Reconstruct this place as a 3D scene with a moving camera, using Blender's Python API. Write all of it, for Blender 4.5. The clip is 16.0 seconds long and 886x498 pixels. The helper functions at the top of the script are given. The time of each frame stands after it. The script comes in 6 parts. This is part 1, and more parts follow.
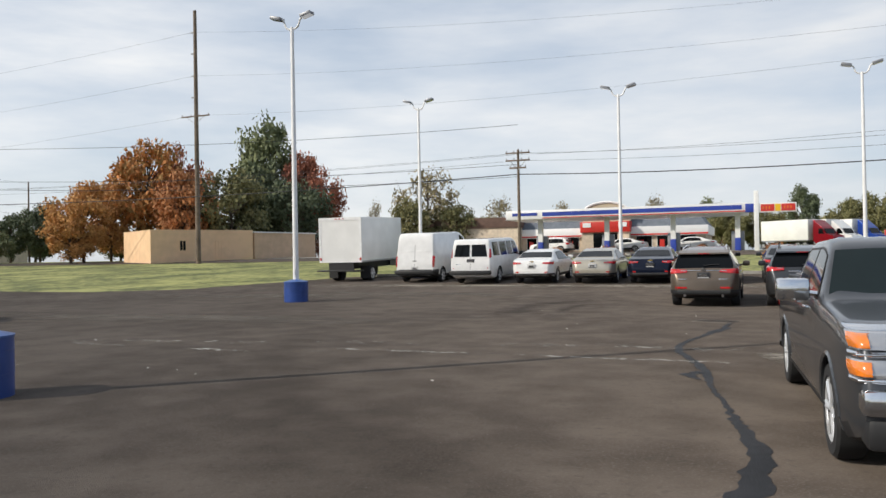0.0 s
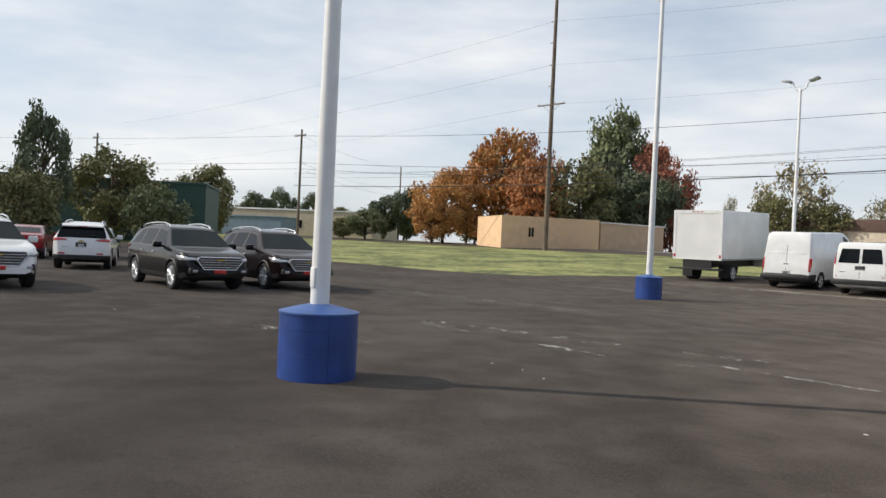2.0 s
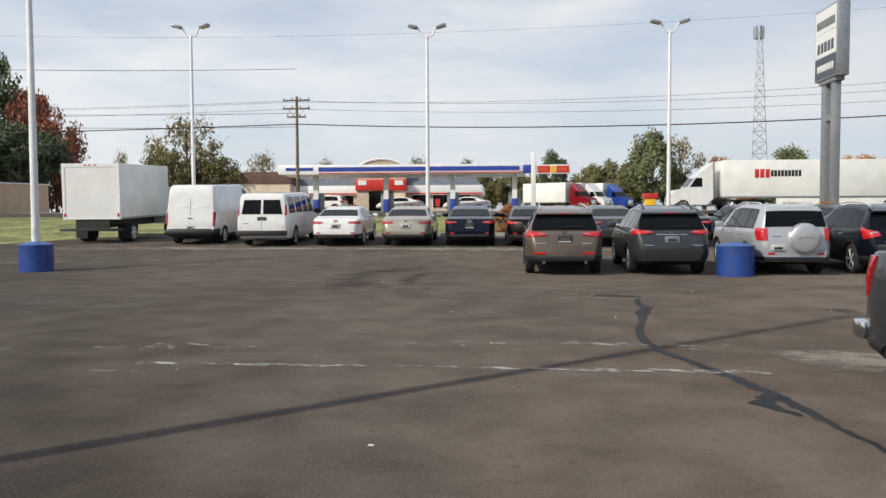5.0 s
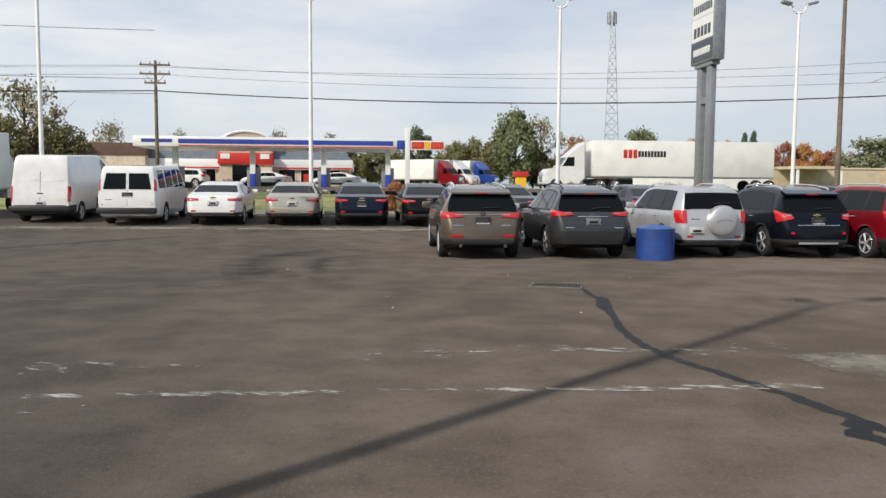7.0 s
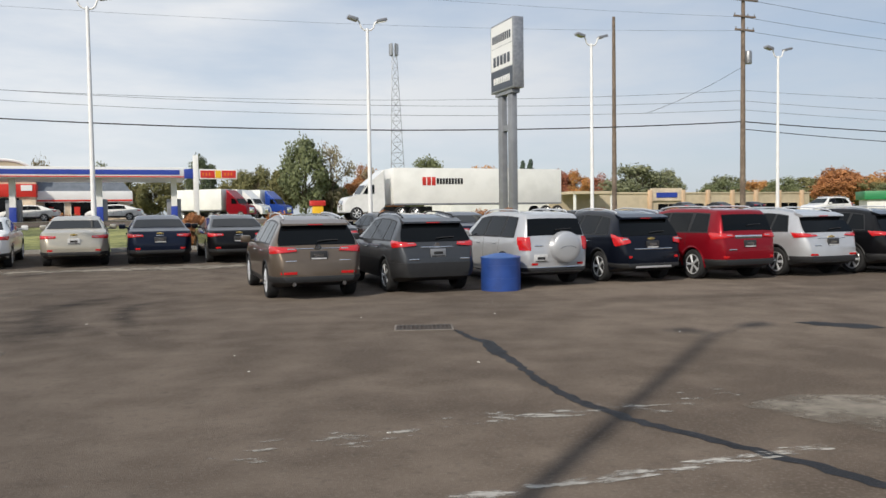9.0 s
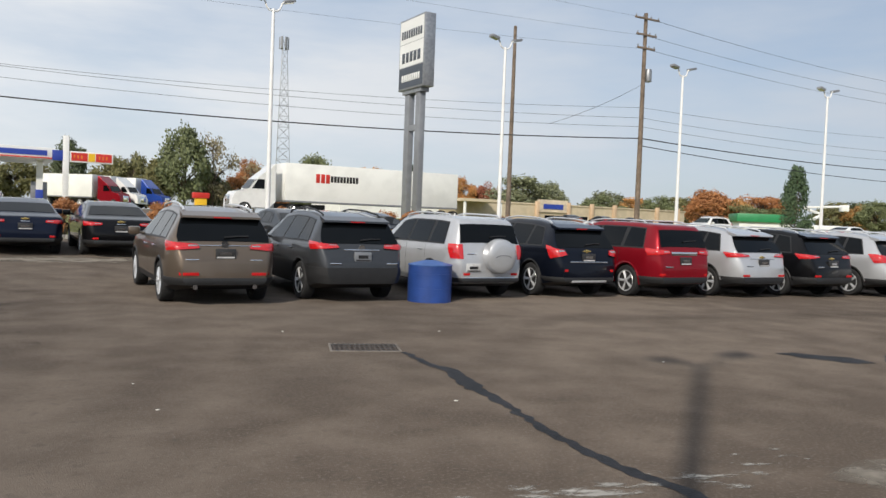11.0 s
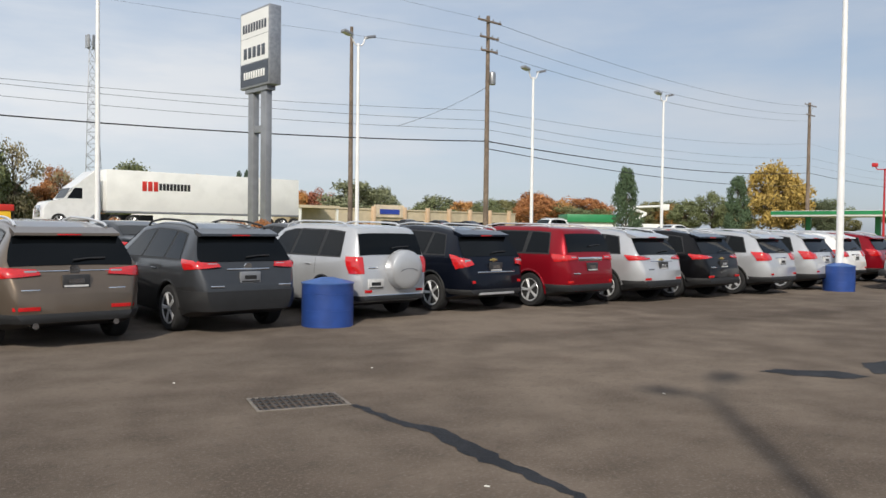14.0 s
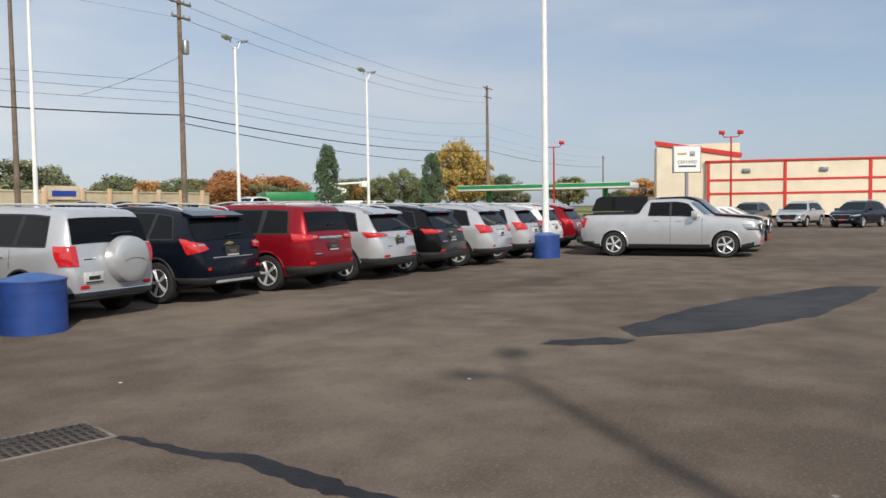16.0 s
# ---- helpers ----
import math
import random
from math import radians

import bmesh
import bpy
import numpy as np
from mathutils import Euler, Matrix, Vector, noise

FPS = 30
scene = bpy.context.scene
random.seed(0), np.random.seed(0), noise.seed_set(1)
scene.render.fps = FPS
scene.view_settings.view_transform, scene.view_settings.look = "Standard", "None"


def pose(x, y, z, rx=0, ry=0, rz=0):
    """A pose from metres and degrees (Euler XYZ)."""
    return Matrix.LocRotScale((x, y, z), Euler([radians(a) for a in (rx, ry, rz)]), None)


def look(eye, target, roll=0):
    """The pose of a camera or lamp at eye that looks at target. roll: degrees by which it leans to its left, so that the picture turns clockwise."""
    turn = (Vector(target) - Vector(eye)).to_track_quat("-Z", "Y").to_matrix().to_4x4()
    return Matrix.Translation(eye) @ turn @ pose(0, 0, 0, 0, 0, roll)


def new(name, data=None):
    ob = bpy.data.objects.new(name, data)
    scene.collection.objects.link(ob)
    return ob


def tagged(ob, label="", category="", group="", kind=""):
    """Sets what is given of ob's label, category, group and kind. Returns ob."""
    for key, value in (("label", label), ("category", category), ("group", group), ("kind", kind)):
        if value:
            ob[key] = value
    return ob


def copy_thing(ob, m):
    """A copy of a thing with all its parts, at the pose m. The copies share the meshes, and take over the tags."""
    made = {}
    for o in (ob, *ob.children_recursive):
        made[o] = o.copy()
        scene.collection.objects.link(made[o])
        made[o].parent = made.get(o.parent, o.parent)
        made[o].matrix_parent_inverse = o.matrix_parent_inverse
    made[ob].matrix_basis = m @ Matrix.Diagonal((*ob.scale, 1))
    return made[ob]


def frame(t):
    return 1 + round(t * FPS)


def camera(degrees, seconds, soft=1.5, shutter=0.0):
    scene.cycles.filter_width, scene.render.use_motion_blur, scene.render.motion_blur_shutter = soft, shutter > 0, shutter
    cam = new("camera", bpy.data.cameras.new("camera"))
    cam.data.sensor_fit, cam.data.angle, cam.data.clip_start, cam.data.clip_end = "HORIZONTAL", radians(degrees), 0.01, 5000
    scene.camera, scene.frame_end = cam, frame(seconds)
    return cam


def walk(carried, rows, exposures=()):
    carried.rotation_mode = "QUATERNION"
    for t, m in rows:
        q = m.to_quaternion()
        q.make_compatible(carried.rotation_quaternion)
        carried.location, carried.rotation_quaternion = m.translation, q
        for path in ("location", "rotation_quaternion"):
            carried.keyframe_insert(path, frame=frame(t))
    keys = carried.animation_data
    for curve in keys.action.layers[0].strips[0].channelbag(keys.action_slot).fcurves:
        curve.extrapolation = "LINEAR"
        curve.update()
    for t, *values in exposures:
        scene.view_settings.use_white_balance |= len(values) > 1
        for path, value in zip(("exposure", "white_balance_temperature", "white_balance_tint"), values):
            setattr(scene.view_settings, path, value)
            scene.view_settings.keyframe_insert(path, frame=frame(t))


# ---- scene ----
cam = camera(58.5, 16.0)
PATH = [
    (0, (9.733, -3.714, 1.571), (8.479, -2.156, 1.587), -1.0),
    (0.5, (9.231, -3.447, 1.586), (7.745, -2.109, 1.587), -0.3),
    (1, (8.762, -3.237, 1.59), (7.155, -2.047, 1.568), 0.6),
    (1.5, (8.353, -2.95, 1.565), (6.588, -2.008, 1.548), 1.4),
    (2, (7.919, -2.661, 1.539), (6.133, -1.761, 1.522), 2.7),
    (2.5, (7.594, -2.262, 1.54), (6.018, -1.031, 1.497), 1.3),
    (3, (7.23, -1.91, 1.543), (5.907, -0.412, 1.476), 0.6),
    (3.5, (6.865, -1.627, 1.569), (5.755, 0.035, 1.509), 0.1),
    (4, (6.438, -1.198, 1.58), (5.53, 0.583, 1.55), -0.1),
    (4.2, (6.31, -1.114, 1.56), (5.45, 0.692, 1.525), -0.2),
    (6.5, (4.428, 0.145, 1.589), (3.922, 2.071, 1.398), 0.3),
    (7, (4.079, 0.487, 1.617), (3.696, 2.444, 1.462), 0.4),
    (7.5, (3.781, 0.95, 1.645), (3.572, 2.935, 1.523), 0.5),
    (8, (3.449, 1.257, 1.671), (3.382, 3.254, 1.574), -0.0),
    (8.5, (3.175, 1.716, 1.663), (3.221, 3.714, 1.59), -0.6),
    (9, (2.867, 2.178, 1.641), (3.014, 4.17, 1.556), -0.8),
    (9.5, (2.651, 2.629, 1.614), (2.888, 4.613, 1.528), -1.3),
    (10, (2.481, 3.142, 1.593), (2.79, 5.117, 1.521), 0.1),
    (12.5, (1.77, 5.303, 1.625), (2.421, 7.192, 1.524), 1.7),
    (13, (1.653, 5.659, 1.629), (2.377, 7.521, 1.531), 1.0),
    (13.5, (1.609, 6.127, 1.612), (2.402, 7.961, 1.527), 0.5),
    (14, (1.512, 6.51, 1.62), (2.362, 8.32, 1.571), 0.7),
    (14.5, (1.413, 6.885, 1.629), (2.342, 8.655, 1.583), 0.1),
    (15, (1.415, 7.227, 1.607), (2.42, 8.955, 1.557), -0.8),
    (15.5, (1.392, 7.556, 1.598), (2.605, 9.144, 1.526), -0.7),
    (16, (1.344, 7.857, 1.615), (2.806, 9.218, 1.51), -0.8),
]
walk(cam, [(t, look(eye, target, roll)) for t, eye, target, roll in PATH], [(0, 0.12), (1.5, 0.13), (3.5, 0.10), (7, 0.13), (9, 0.12), (12.5, 0.14), (16, 0.13)])

# world, sun and exposure
SUN = Vector((-0.526 * 0.829, -0.850 * 0.829, 0.559))
world = bpy.data.worlds.new("sky")
scene.world = world
world.use_nodes = True
wt = world.node_tree
wt.nodes.clear()
w_out = wt.nodes.new("ShaderNodeOutputWorld")
w_sky = wt.nodes.new("ShaderNodeTexSky")
w_sky.sky_type, w_sky.sun_disc = "NISHITA", False
w_sky.sun_elevation, w_sky.sun_rotation = radians(34), math.atan2(SUN.x, SUN.y)
w_bg = wt.nodes.new("ShaderNodeBackground")
w_bg.inputs["Strength"].default_value = 0.10
w_cloud = wt.nodes.new("ShaderNodeBackground")
w_cloud.inputs["Strength"].default_value = 0.99
w_tc = wt.nodes.new("ShaderNodeTexCoord")
w_map = wt.nodes.new("ShaderNodeMapping")
w_map.inputs["Scale"].default_value = (1.0, 1.0, 4.5)
w_map.inputs["Rotation"].default_value = (0.0, 0.12, 0.4)
w_noise = wt.nodes.new("ShaderNodeTexNoise")
w_noise.inputs["Scale"].default_value, w_noise.inputs["Detail"].default_value = 1.7, 7.0
w_noise.inputs["Roughness"].default_value = 0.55
w_ramp = wt.nodes.new("ShaderNodeValToRGB")
w_ramp.color_ramp.elements[0].position, w_ramp.color_ramp.elements[0].color = 0.33, (0.55, 0.55, 0.55, 1)
w_ramp.color_ramp.elements[1].position, w_ramp.color_ramp.elements[1].color = 0.66, (0.97, 0.97, 0.97, 1)
w_tone = wt.nodes.new("ShaderNodeValToRGB")
w_tone.color_ramp.elements[0].position, w_tone.color_ramp.elements[0].color = 0.3, (0.58, 0.68, 0.84, 1)
w_tone.color_ramp.elements[1].position, w_tone.color_ramp.elements[1].color = 0.68, (0.94, 0.95, 0.97, 1)
w_mix = wt.nodes.new("ShaderNodeMixShader")
wt.links.new(w_tc.outputs["Generated"], w_map.inputs["Vector"])
wt.links.new(w_map.outputs["Vector"], w_noise.inputs["Vector"])
wt.links.new(w_noise.outputs["Fac"], w_ramp.inputs["Fac"])
wt.links.new(w_noise.outputs["Fac"], w_tone.inputs["Fac"])
# thin cloud is brighter towards the west
w_dir = wt.nodes.new("ShaderNodeSeparateXYZ")
wt.links.new(w_tc.outputs["Generated"], w_dir.inputs["Vector"])
w_west = wt.nodes.new("ShaderNodeMapRange")
w_west.inputs["From Min"].default_value, w_west.inputs["From Max"].default_value = 0.75, -0.75
wt.links.new(w_dir.outputs["X"], w_west.inputs["Value"])
w_mul = wt.nodes.new("ShaderNodeVectorMath")
w_mul.operation = "MULTIPLY"
w_glow = wt.nodes.new("ShaderNodeValToRGB")
w_glow.color_ramp.elements[0].color, w_glow.color_ramp.elements[1].color = (0.535, 0.585, 0.65, 1), (1.02, 1.0, 0.96, 1)
wt.links.new(w_tone.outputs["Color"], w_mul.inputs[0])
wt.links.new(w_west.outputs["Result"], w_glow.inputs["Fac"])
wt.links.new(w_glow.outputs["Color"], w_mul.inputs[1])
wt.links.new(w_mul.outputs["Vector"], w_cloud.inputs["Color"])
wt.links.new(w_sky.outputs["Color"], w_bg.inputs["Color"])
wt.links.new(w_ramp.outputs["Color"], w_mix.inputs["Fac"])
wt.links.new(w_bg.outputs["Background"], w_mix.inputs[1])
wt.links.new(w_cloud.outputs["Background"], w_mix.inputs[2])
wt.links.new(w_mix.outputs["Shader"], w_out.inputs["Surface"])
sun_data = bpy.data.lights.new("sun", "SUN")
sun_data.energy, sun_data.angle, sun_data.color = 3.1, radians(0.9), (1.0, 0.92, 0.80)
sun = new("sun", sun_data)
sun.matrix_world = look((0, 0, 60), Vector((0, 0, 60)) - SUN)

# ---------------------------------------------------------------- materials
MATS = {}


def mat(name, color, rough=0.6, metal=0.0, vary=0.12, scale=6.0, bump=0.0, bump_scale=80.0, coat=0.0, second=None, rand=0.0, emit=0.0):
    """A procedural material: base colour broken up at two scales, optional relief, clear coat and per-object variation."""
    if name in MATS:
        return MATS[name]
    m = bpy.data.materials.new(name)
    m.use_nodes = True
    nt = m.node_tree
    b = nt.nodes["Principled BSDF"]
    tc = nt.nodes.new("ShaderNodeTexCoord")
    n1 = nt.nodes.new("ShaderNodeTexNoise")
    n1.inputs["Scale"].default_value, n1.inputs["Detail"].default_value = scale, 6.0
    nt.links.new(tc.outputs["Object"], n1.inputs["Vector"])
    n2 = nt.nodes.new("ShaderNodeTexNoise")
    n2.inputs["Scale"].default_value, n2.inputs["Detail"].default_value = scale * 0.13, 3.0
    nt.links.new(tc.outputs["Object"], n2.inputs["Vector"])
    add = nt.nodes.new("ShaderNodeMath")
    add.operation = "ADD"
    nt.links.new(n1.outputs["Fac"], add.inputs[0])
    nt.links.new(n2.outputs["Fac"], add.inputs[1])
    last = add
    if rand:
        oi = nt.nodes.new("ShaderNodeObjectInfo")
        mr = nt.nodes.new("ShaderNodeMath")
        mr.operation = "MULTIPLY_ADD"
        mr.inputs[1].default_value = rand
        nt.links.new(oi.outputs["Random"], mr.inputs[0])
        nt.links.new(add.outputs[0], mr.inputs[2])
        last = mr
    ramp = nt.nodes.new("ShaderNodeValToRGB")
    lo = [c * (1 - vary) for c in color]
    hi = [min(1, c * (1 + vary)) for c in (second or color)]
    ramp.color_ramp.elements[0].position, ramp.color_ramp.elements[0].color = 0.7, (*lo, 1)
    ramp.color_ramp.elements[1].position, ramp.color_ramp.elements[1].color = 1.0, (*hi, 1)
    half = nt.nodes.new("ShaderNodeMath")
    half.operation = "MULTIPLY"
    half.inputs[1].default_value = 0.85
    nt.links.new(last.outputs[0], half.inputs[0])
    nt.links.new(half.outputs[0], ramp.inputs["Fac"])
    nt.links.new(ramp.outputs["Color"], b.inputs["Base Color"])
    b.inputs["Roughness"].default_value, b.inputs["Metallic"].default_value = rough, metal
    b.inputs["Coat Weight"].default_value, b.inputs["Coat Roughness"].default_value = coat, 0.04
    if emit:
        nt.links.new(ramp.outputs["Color"], b.inputs["Emission Color"])
        b.inputs["Emission Strength"].default_value = emit
    if bump:
        n3 = nt.nodes.new("ShaderNodeTexNoise")
        n3.inputs["Scale"].default_value, n3.inputs["Detail"].default_value = bump_scale, 4.0
        nt.links.new(tc.outputs["Object"], n3.inputs["Vector"])
        bp = nt.nodes.new("ShaderNodeBump")
        bp.inputs["Strength"].default_value, bp.inputs["Distance"].default_value = bump, 0.02
        nt.links.new(n3.outputs["Fac"], bp.inputs["Height"])
        nt.links.new(bp.outputs["Normal"], b.inputs["Normal"])
    MATS[name] = m
    return m


def paint(name, color, flake=0.3):
    m = mat("paint_" + name, color, 0.30, flake, 0.05, 3.0, coat=0.85)
    b = m.node_tree.nodes["Principled BSDF"]
    b.inputs["Specular IOR Level"].default_value, b.inputs["Coat IOR"].default_value = 0.10, 1.30
    return m


def asphalt():
    m = mat("asphalt", (0.090, 0.072, 0.059), 0.95, 0, 0.12, 1.3, 0.6, 90.0, second=(0.120, 0.098, 0.081))
    nt = m.node_tree
    b = nt.nodes["Principled BSDF"]
    tc = nt.nodes.new("ShaderNodeTexCoord")
    b.inputs["Specular IOR Level"].default_value, b.inputs["Diffuse Roughness"].default_value = 0.15, 1.0
    # worn pale streaks and broad dark traffic stains
    col = b.inputs["Base Color"].links[0].from_socket
    for sc, lo, hi, c, f, st in ((0.16, 0.53, 0.72, (0.055, 0.048, 0.042, 1), 0.28, (0.8, 1.3, 1)), (0.5, 0.62, 0.78, (0.15, 0.130, 0.110, 1), 0.16, (0.35, 1.4, 1)), (38.0, 0.52, 0.70, (0.17, 0.15, 0.13, 1), 0.5, (1, 1, 1)), (11.0, 0.55, 0.72, (0.055, 0.05, 0.045, 1), 0.4, (1, 1, 1))):
        mp = nt.nodes.new("ShaderNodeMapping")
        mp.inputs["Scale"].default_value = st
        mp.inputs["Rotation"].default_value = (0, 0, radians(-17))
        n = nt.nodes.new("ShaderNodeTexNoise")
        n.inputs["Scale"].default_value, n.inputs["Detail"].default_value = sc, 5.0
        r = nt.nodes.new("ShaderNodeMapRange")
        r.inputs["From Min"].default_value, r.inputs["From Max"].default_value = lo, hi
        r.inputs["To Max"].default_value = f
        x = nt.nodes.new("ShaderNodeMix")
        x.data_type = "RGBA"
        x.inputs["B"].default_value = c
        nt.links.new(tc.outputs["Object"], mp.inputs["Vector"])
        nt.links.new(mp.outputs["Vector"], n.inputs["Vector"])
        nt.links.new(n.outputs["Fac"], r.inputs["Value"])
        nt.links.new(r.outputs["Result"], x.inputs["Factor"])
        nt.links.new(col, x.inputs["A"])
        col = x.outputs["Result"]
    nt.links.new(col, b.inputs["Base Color"])
    return m


GRASS = mat("grass_blades", (0.13, 0.155, 0.045), 0.95, 0, 0.35, 2.2, 0.8, 30.0, second=(0.25, 0.25, 0.085))
TAR = mat("tar", (0.020, 0.020, 0.022), 0.55, 0, 0.3, 9.0, 0.3, 60.0)
OIL = mat("oil_stain", (0.030, 0.029, 0.030), 0.6, 0, 0.25, 2.0, 0.3, 90.0, second=(0.042, 0.04, 0.04))
PALE = mat("pale_sand_patch", (0.19, 0.17, 0.15), 0.95, 0, 0.3, 5.0, 0.3, 60.0)
CONC = mat("concrete", (0.36, 0.34, 0.31), 0.9, 0, 0.18, 4.0, 0.3, 50.0)
POLE = mat("white_pole_paint", (0.80, 0.80, 0.79), 0.45, 0, 0.05, 5.0)
BLUE = mat("blue_plastic", (0.022, 0.060, 0.24), 0.42, 0, 0.15, 4.0, 0.15, 9.0)
BLUETOP = mat("blue_plastic_pale", (0.05, 0.12, 0.34), 0.5, 0, 0.15, 4.0)
STEEL = mat("galvanised_steel", (0.34, 0.35, 0.37), 0.45, 0.7, 0.15, 6.0)
GREYPOST = mat("grey_metal_cladding", (0.25, 0.26, 0.28), 0.45, 0.3, 0.1, 3.0)
WOOD = mat("weathered_pole_wood", (0.17, 0.13, 0.10), 0.9, 0, 0.3, 5.0, 0.6, 20.0)
BLACKP = mat("black_plastic", (0.016, 0.016, 0.017), 0.55, 0, 0.1, 9.0)
RUBBER = mat("tyre_rubber", (0.018, 0.018, 0.019), 0.8, 0, 0.2, 9.0)
CHROME = mat("chrome", (0.75, 0.76, 0.78), 0.12, 1.0, 0.04, 5.0)
ALLOY = mat("alloy", (0.72, 0.73, 0.75), 0.30, 0.55, 0.06, 5.0)
TINT = mat("tinted_glass", (0.004, 0.005, 0.006), 0.04, 0, 0.1, 2.0)
CLEARG = mat("windscreen_glass", (0.012, 0.019, 0.020), 0.03, 0, 0.1, 2.0)
REDL = mat("red_lens", (0.50, 0.012, 0.014), 0.12, 0, 0.15, 20.0, coat=1.0)
CLEARL = mat("clear_lens", (0.42, 0.43, 0.45), 0.10, 0.5, 0.03, 20.0, coat=1.0)
AMBER = mat("amber_lens", (0.75, 0.20, 0.02), 0.15, 0, 0.1, 20.0, coat=1.0)
PLATE = mat("plate_card", (0.55, 0.55, 0.55), 0.5, 0, 0.12, 20.0)
DARKPLATE = mat("dark_plate", (0.03, 0.03, 0.032), 0.5, 0, 0.12, 20.0)
GOLD = mat("gold_badge", (0.65, 0.48, 0.18), 0.25, 0.8, 0.05, 9.0)
WHITEP = mat("white_panel", (0.78, 0.78, 0.76), 0.5, 0, 0.06, 1.0)
SIGNW = mat("white_sign_face", (0.80, 0.80, 0.79), 0.35, 0, 0.03, 1.0)
SIGNB = mat("dark_sign_face", (0.055, 0.065, 0.085), 0.4, 0, 0.1, 2.0)
REDP = mat("red_panel", (0.55, 0.03, 0.02), 0.45, 0, 0.1, 1.0)
BLUEP = mat("blue_panel", (0.025, 0.055, 0.33), 0.45, 0, 0.1, 1.0)
GREENP = mat("green_panel", (0.02, 0.22, 0.08), 0.45, 0, 0.1, 1.0)
YELLOWP = mat("yellow_panel", (0.80, 0.48, 0.02), 0.45, 0, 0.08, 1.0)
ORANGEW = mat("peach_painted_block", (0.82, 0.56, 0.34), 0.85, 0, 0.06, 1.2, 0.2, 12.0)
BROWNW = mat("tan_painted_block", (0.60, 0.43, 0.29), 0.85, 0, 0.08, 1.2, 0.2, 12.0)
TANW = mat("tan_stucco", (0.52, 0.44, 0.32), 0.9, 0, 0.1, 1.0, 0.2, 12.0)
CREAMW = mat("cream_metal_wall", (0.74, 0.65, 0.50), 0.6, 0, 0.06, 0.7)
SLATE = mat("slate_roof", (0.13, 0.15, 0.18), 0.7, 0, 0.15, 2.0, 0.3, 14.0)
BROWNR = mat("brown_roof", (0.14, 0.085, 0.065), 0.85, 0, 0.15, 2.0, 0.3, 14.0)
BRICK = mat("pale_brick", (0.62, 0.52, 0.40), 0.9, 0, 0.15, 3.0, 0.2, 14.0)
DGREEN = mat("dark_green_metal", (0.03, 0.07, 0.06), 0.6, 0, 0.12, 1.0)
CABLE = mat("cable", (0.02, 0.02, 0.022), 0.6, 0, 0.1, 3.0)
BARK = mat("bark", (0.10, 0.075, 0.055), 0.95, 0, 0.3, 6.0, 0.6, 25.0)
REDPOST = mat("red_post_paint", (0.45, 0.015, 0.02), 0.4, 0, 0.1, 2.0)
ASPHALT = asphalt()
for m in (TINT, CLEARG):
    m.node_tree.nodes["Principled BSDF"].inputs["IOR"].default_value = 1.28
for m in (TAR, OIL, PALE):
    m.node_tree.nodes["Principled BSDF"].inputs["Specular IOR Level"].default_value = 0.15

# ---------------------------------------------------------------- shared builders
DX, DY = Vector((0.9563, 0.2924, 0)), Vector((-0.2924, 0.9563, 0))
GV = ((-3000, 0), (19, 0), (28, 0.29), (33, 0.45), (50, 1.0), (66, 1.5), (72, 1.6), (3000, 1.6))


def street(u, v, z=0.0):
    """From metres along and across the street to the world."""
    p = DX * u + DY * v
    return Vector((p.x, p.y, z))


def gz(x, y):
    v = DY.x * x + DY.y * y
    return float(np.interp(v, [a for a, _ in GV], [b for _, b in GV]))


def mesh_of(name, bm, *mats, smooth=True):
    me = bpy.data.meshes.new(name)
    bmesh.ops.recalc_face_normals(bm, faces=bm.faces)
    bm.to_mesh(me)
    bm.free()
    for m in mats:
        me.materials.append(m)
    if smooth:
        me.polygons.foreach_set("use_smooth", [True] * len(me.polygons))
        me.set_sharp_from_angle(angle=radians(38))
    return me


def part(name, bm, material, parent=None, label="", smooth=True):
    ob = new(name, mesh_of(name, bm, material, smooth=smooth))
    if parent is not None:
        ob.parent = parent
    if label:
        ob["label"] = label
    return ob


def thing(name, m, label, category, group="", kind=""):
    ob = new(name)
    ob.matrix_basis = m
    return tagged(ob, label, category, group, kind)


def share(name, me, parent, m=None):
    ob = new(name, me)
    ob.parent = parent
    if m is not None:
        ob.matrix_basis = m
    return ob


def box(bm, x0, x1, y0, y1, z0, z1, bevel=0.0):
    m = Matrix.LocRotScale(((x0 + x1) / 2, (y0 + y1) / 2, (z0 + z1) / 2), None, (abs(x1 - x0), abs(y1 - y0), abs(z1 - z0)))
    r = bmesh.ops.create_cube(bm, size=1, matrix=m)
    if bevel:
        es = list({e for v in r["verts"] for e in v.link_edges})
        bmesh.ops.bevel(bm, geom=es, offset=bevel, segments=2, profile=0.5, affect="EDGES")
    return bm


def boxb(*a, bevel=0.0):
    return box(bmesh.new(), *a, bevel=bevel)


def tube(bm, a, b, r0, r1=None, seg=10, caps=True):
    a, b = Vector(a), Vector(b)
    r1 = r0 if r1 is None else r1
    q = (b - a).to_track_quat("Z", "Y").to_matrix()
    ra = [bm.verts.new(a + q @ Vector((r0 * math.cos(k), r0 * math.sin(k), 0))) for k in np.linspace(0, 2 * math.pi, seg, endpoint=False)]
    rb = [bm.verts.new(b + q @ Vector((r1 * math.cos(k), r1 * math.sin(k), 0))) for k in np.linspace(0, 2 * math.pi, seg, endpoint=False)]
    for i in range(seg):
        bm.faces.new((ra[i], ra[(i + 1) % seg], rb[(i + 1) % seg], rb[i]))
    if caps:
        bm.faces.new(ra[::-1])
        bm.faces.new(rb)
    return bm


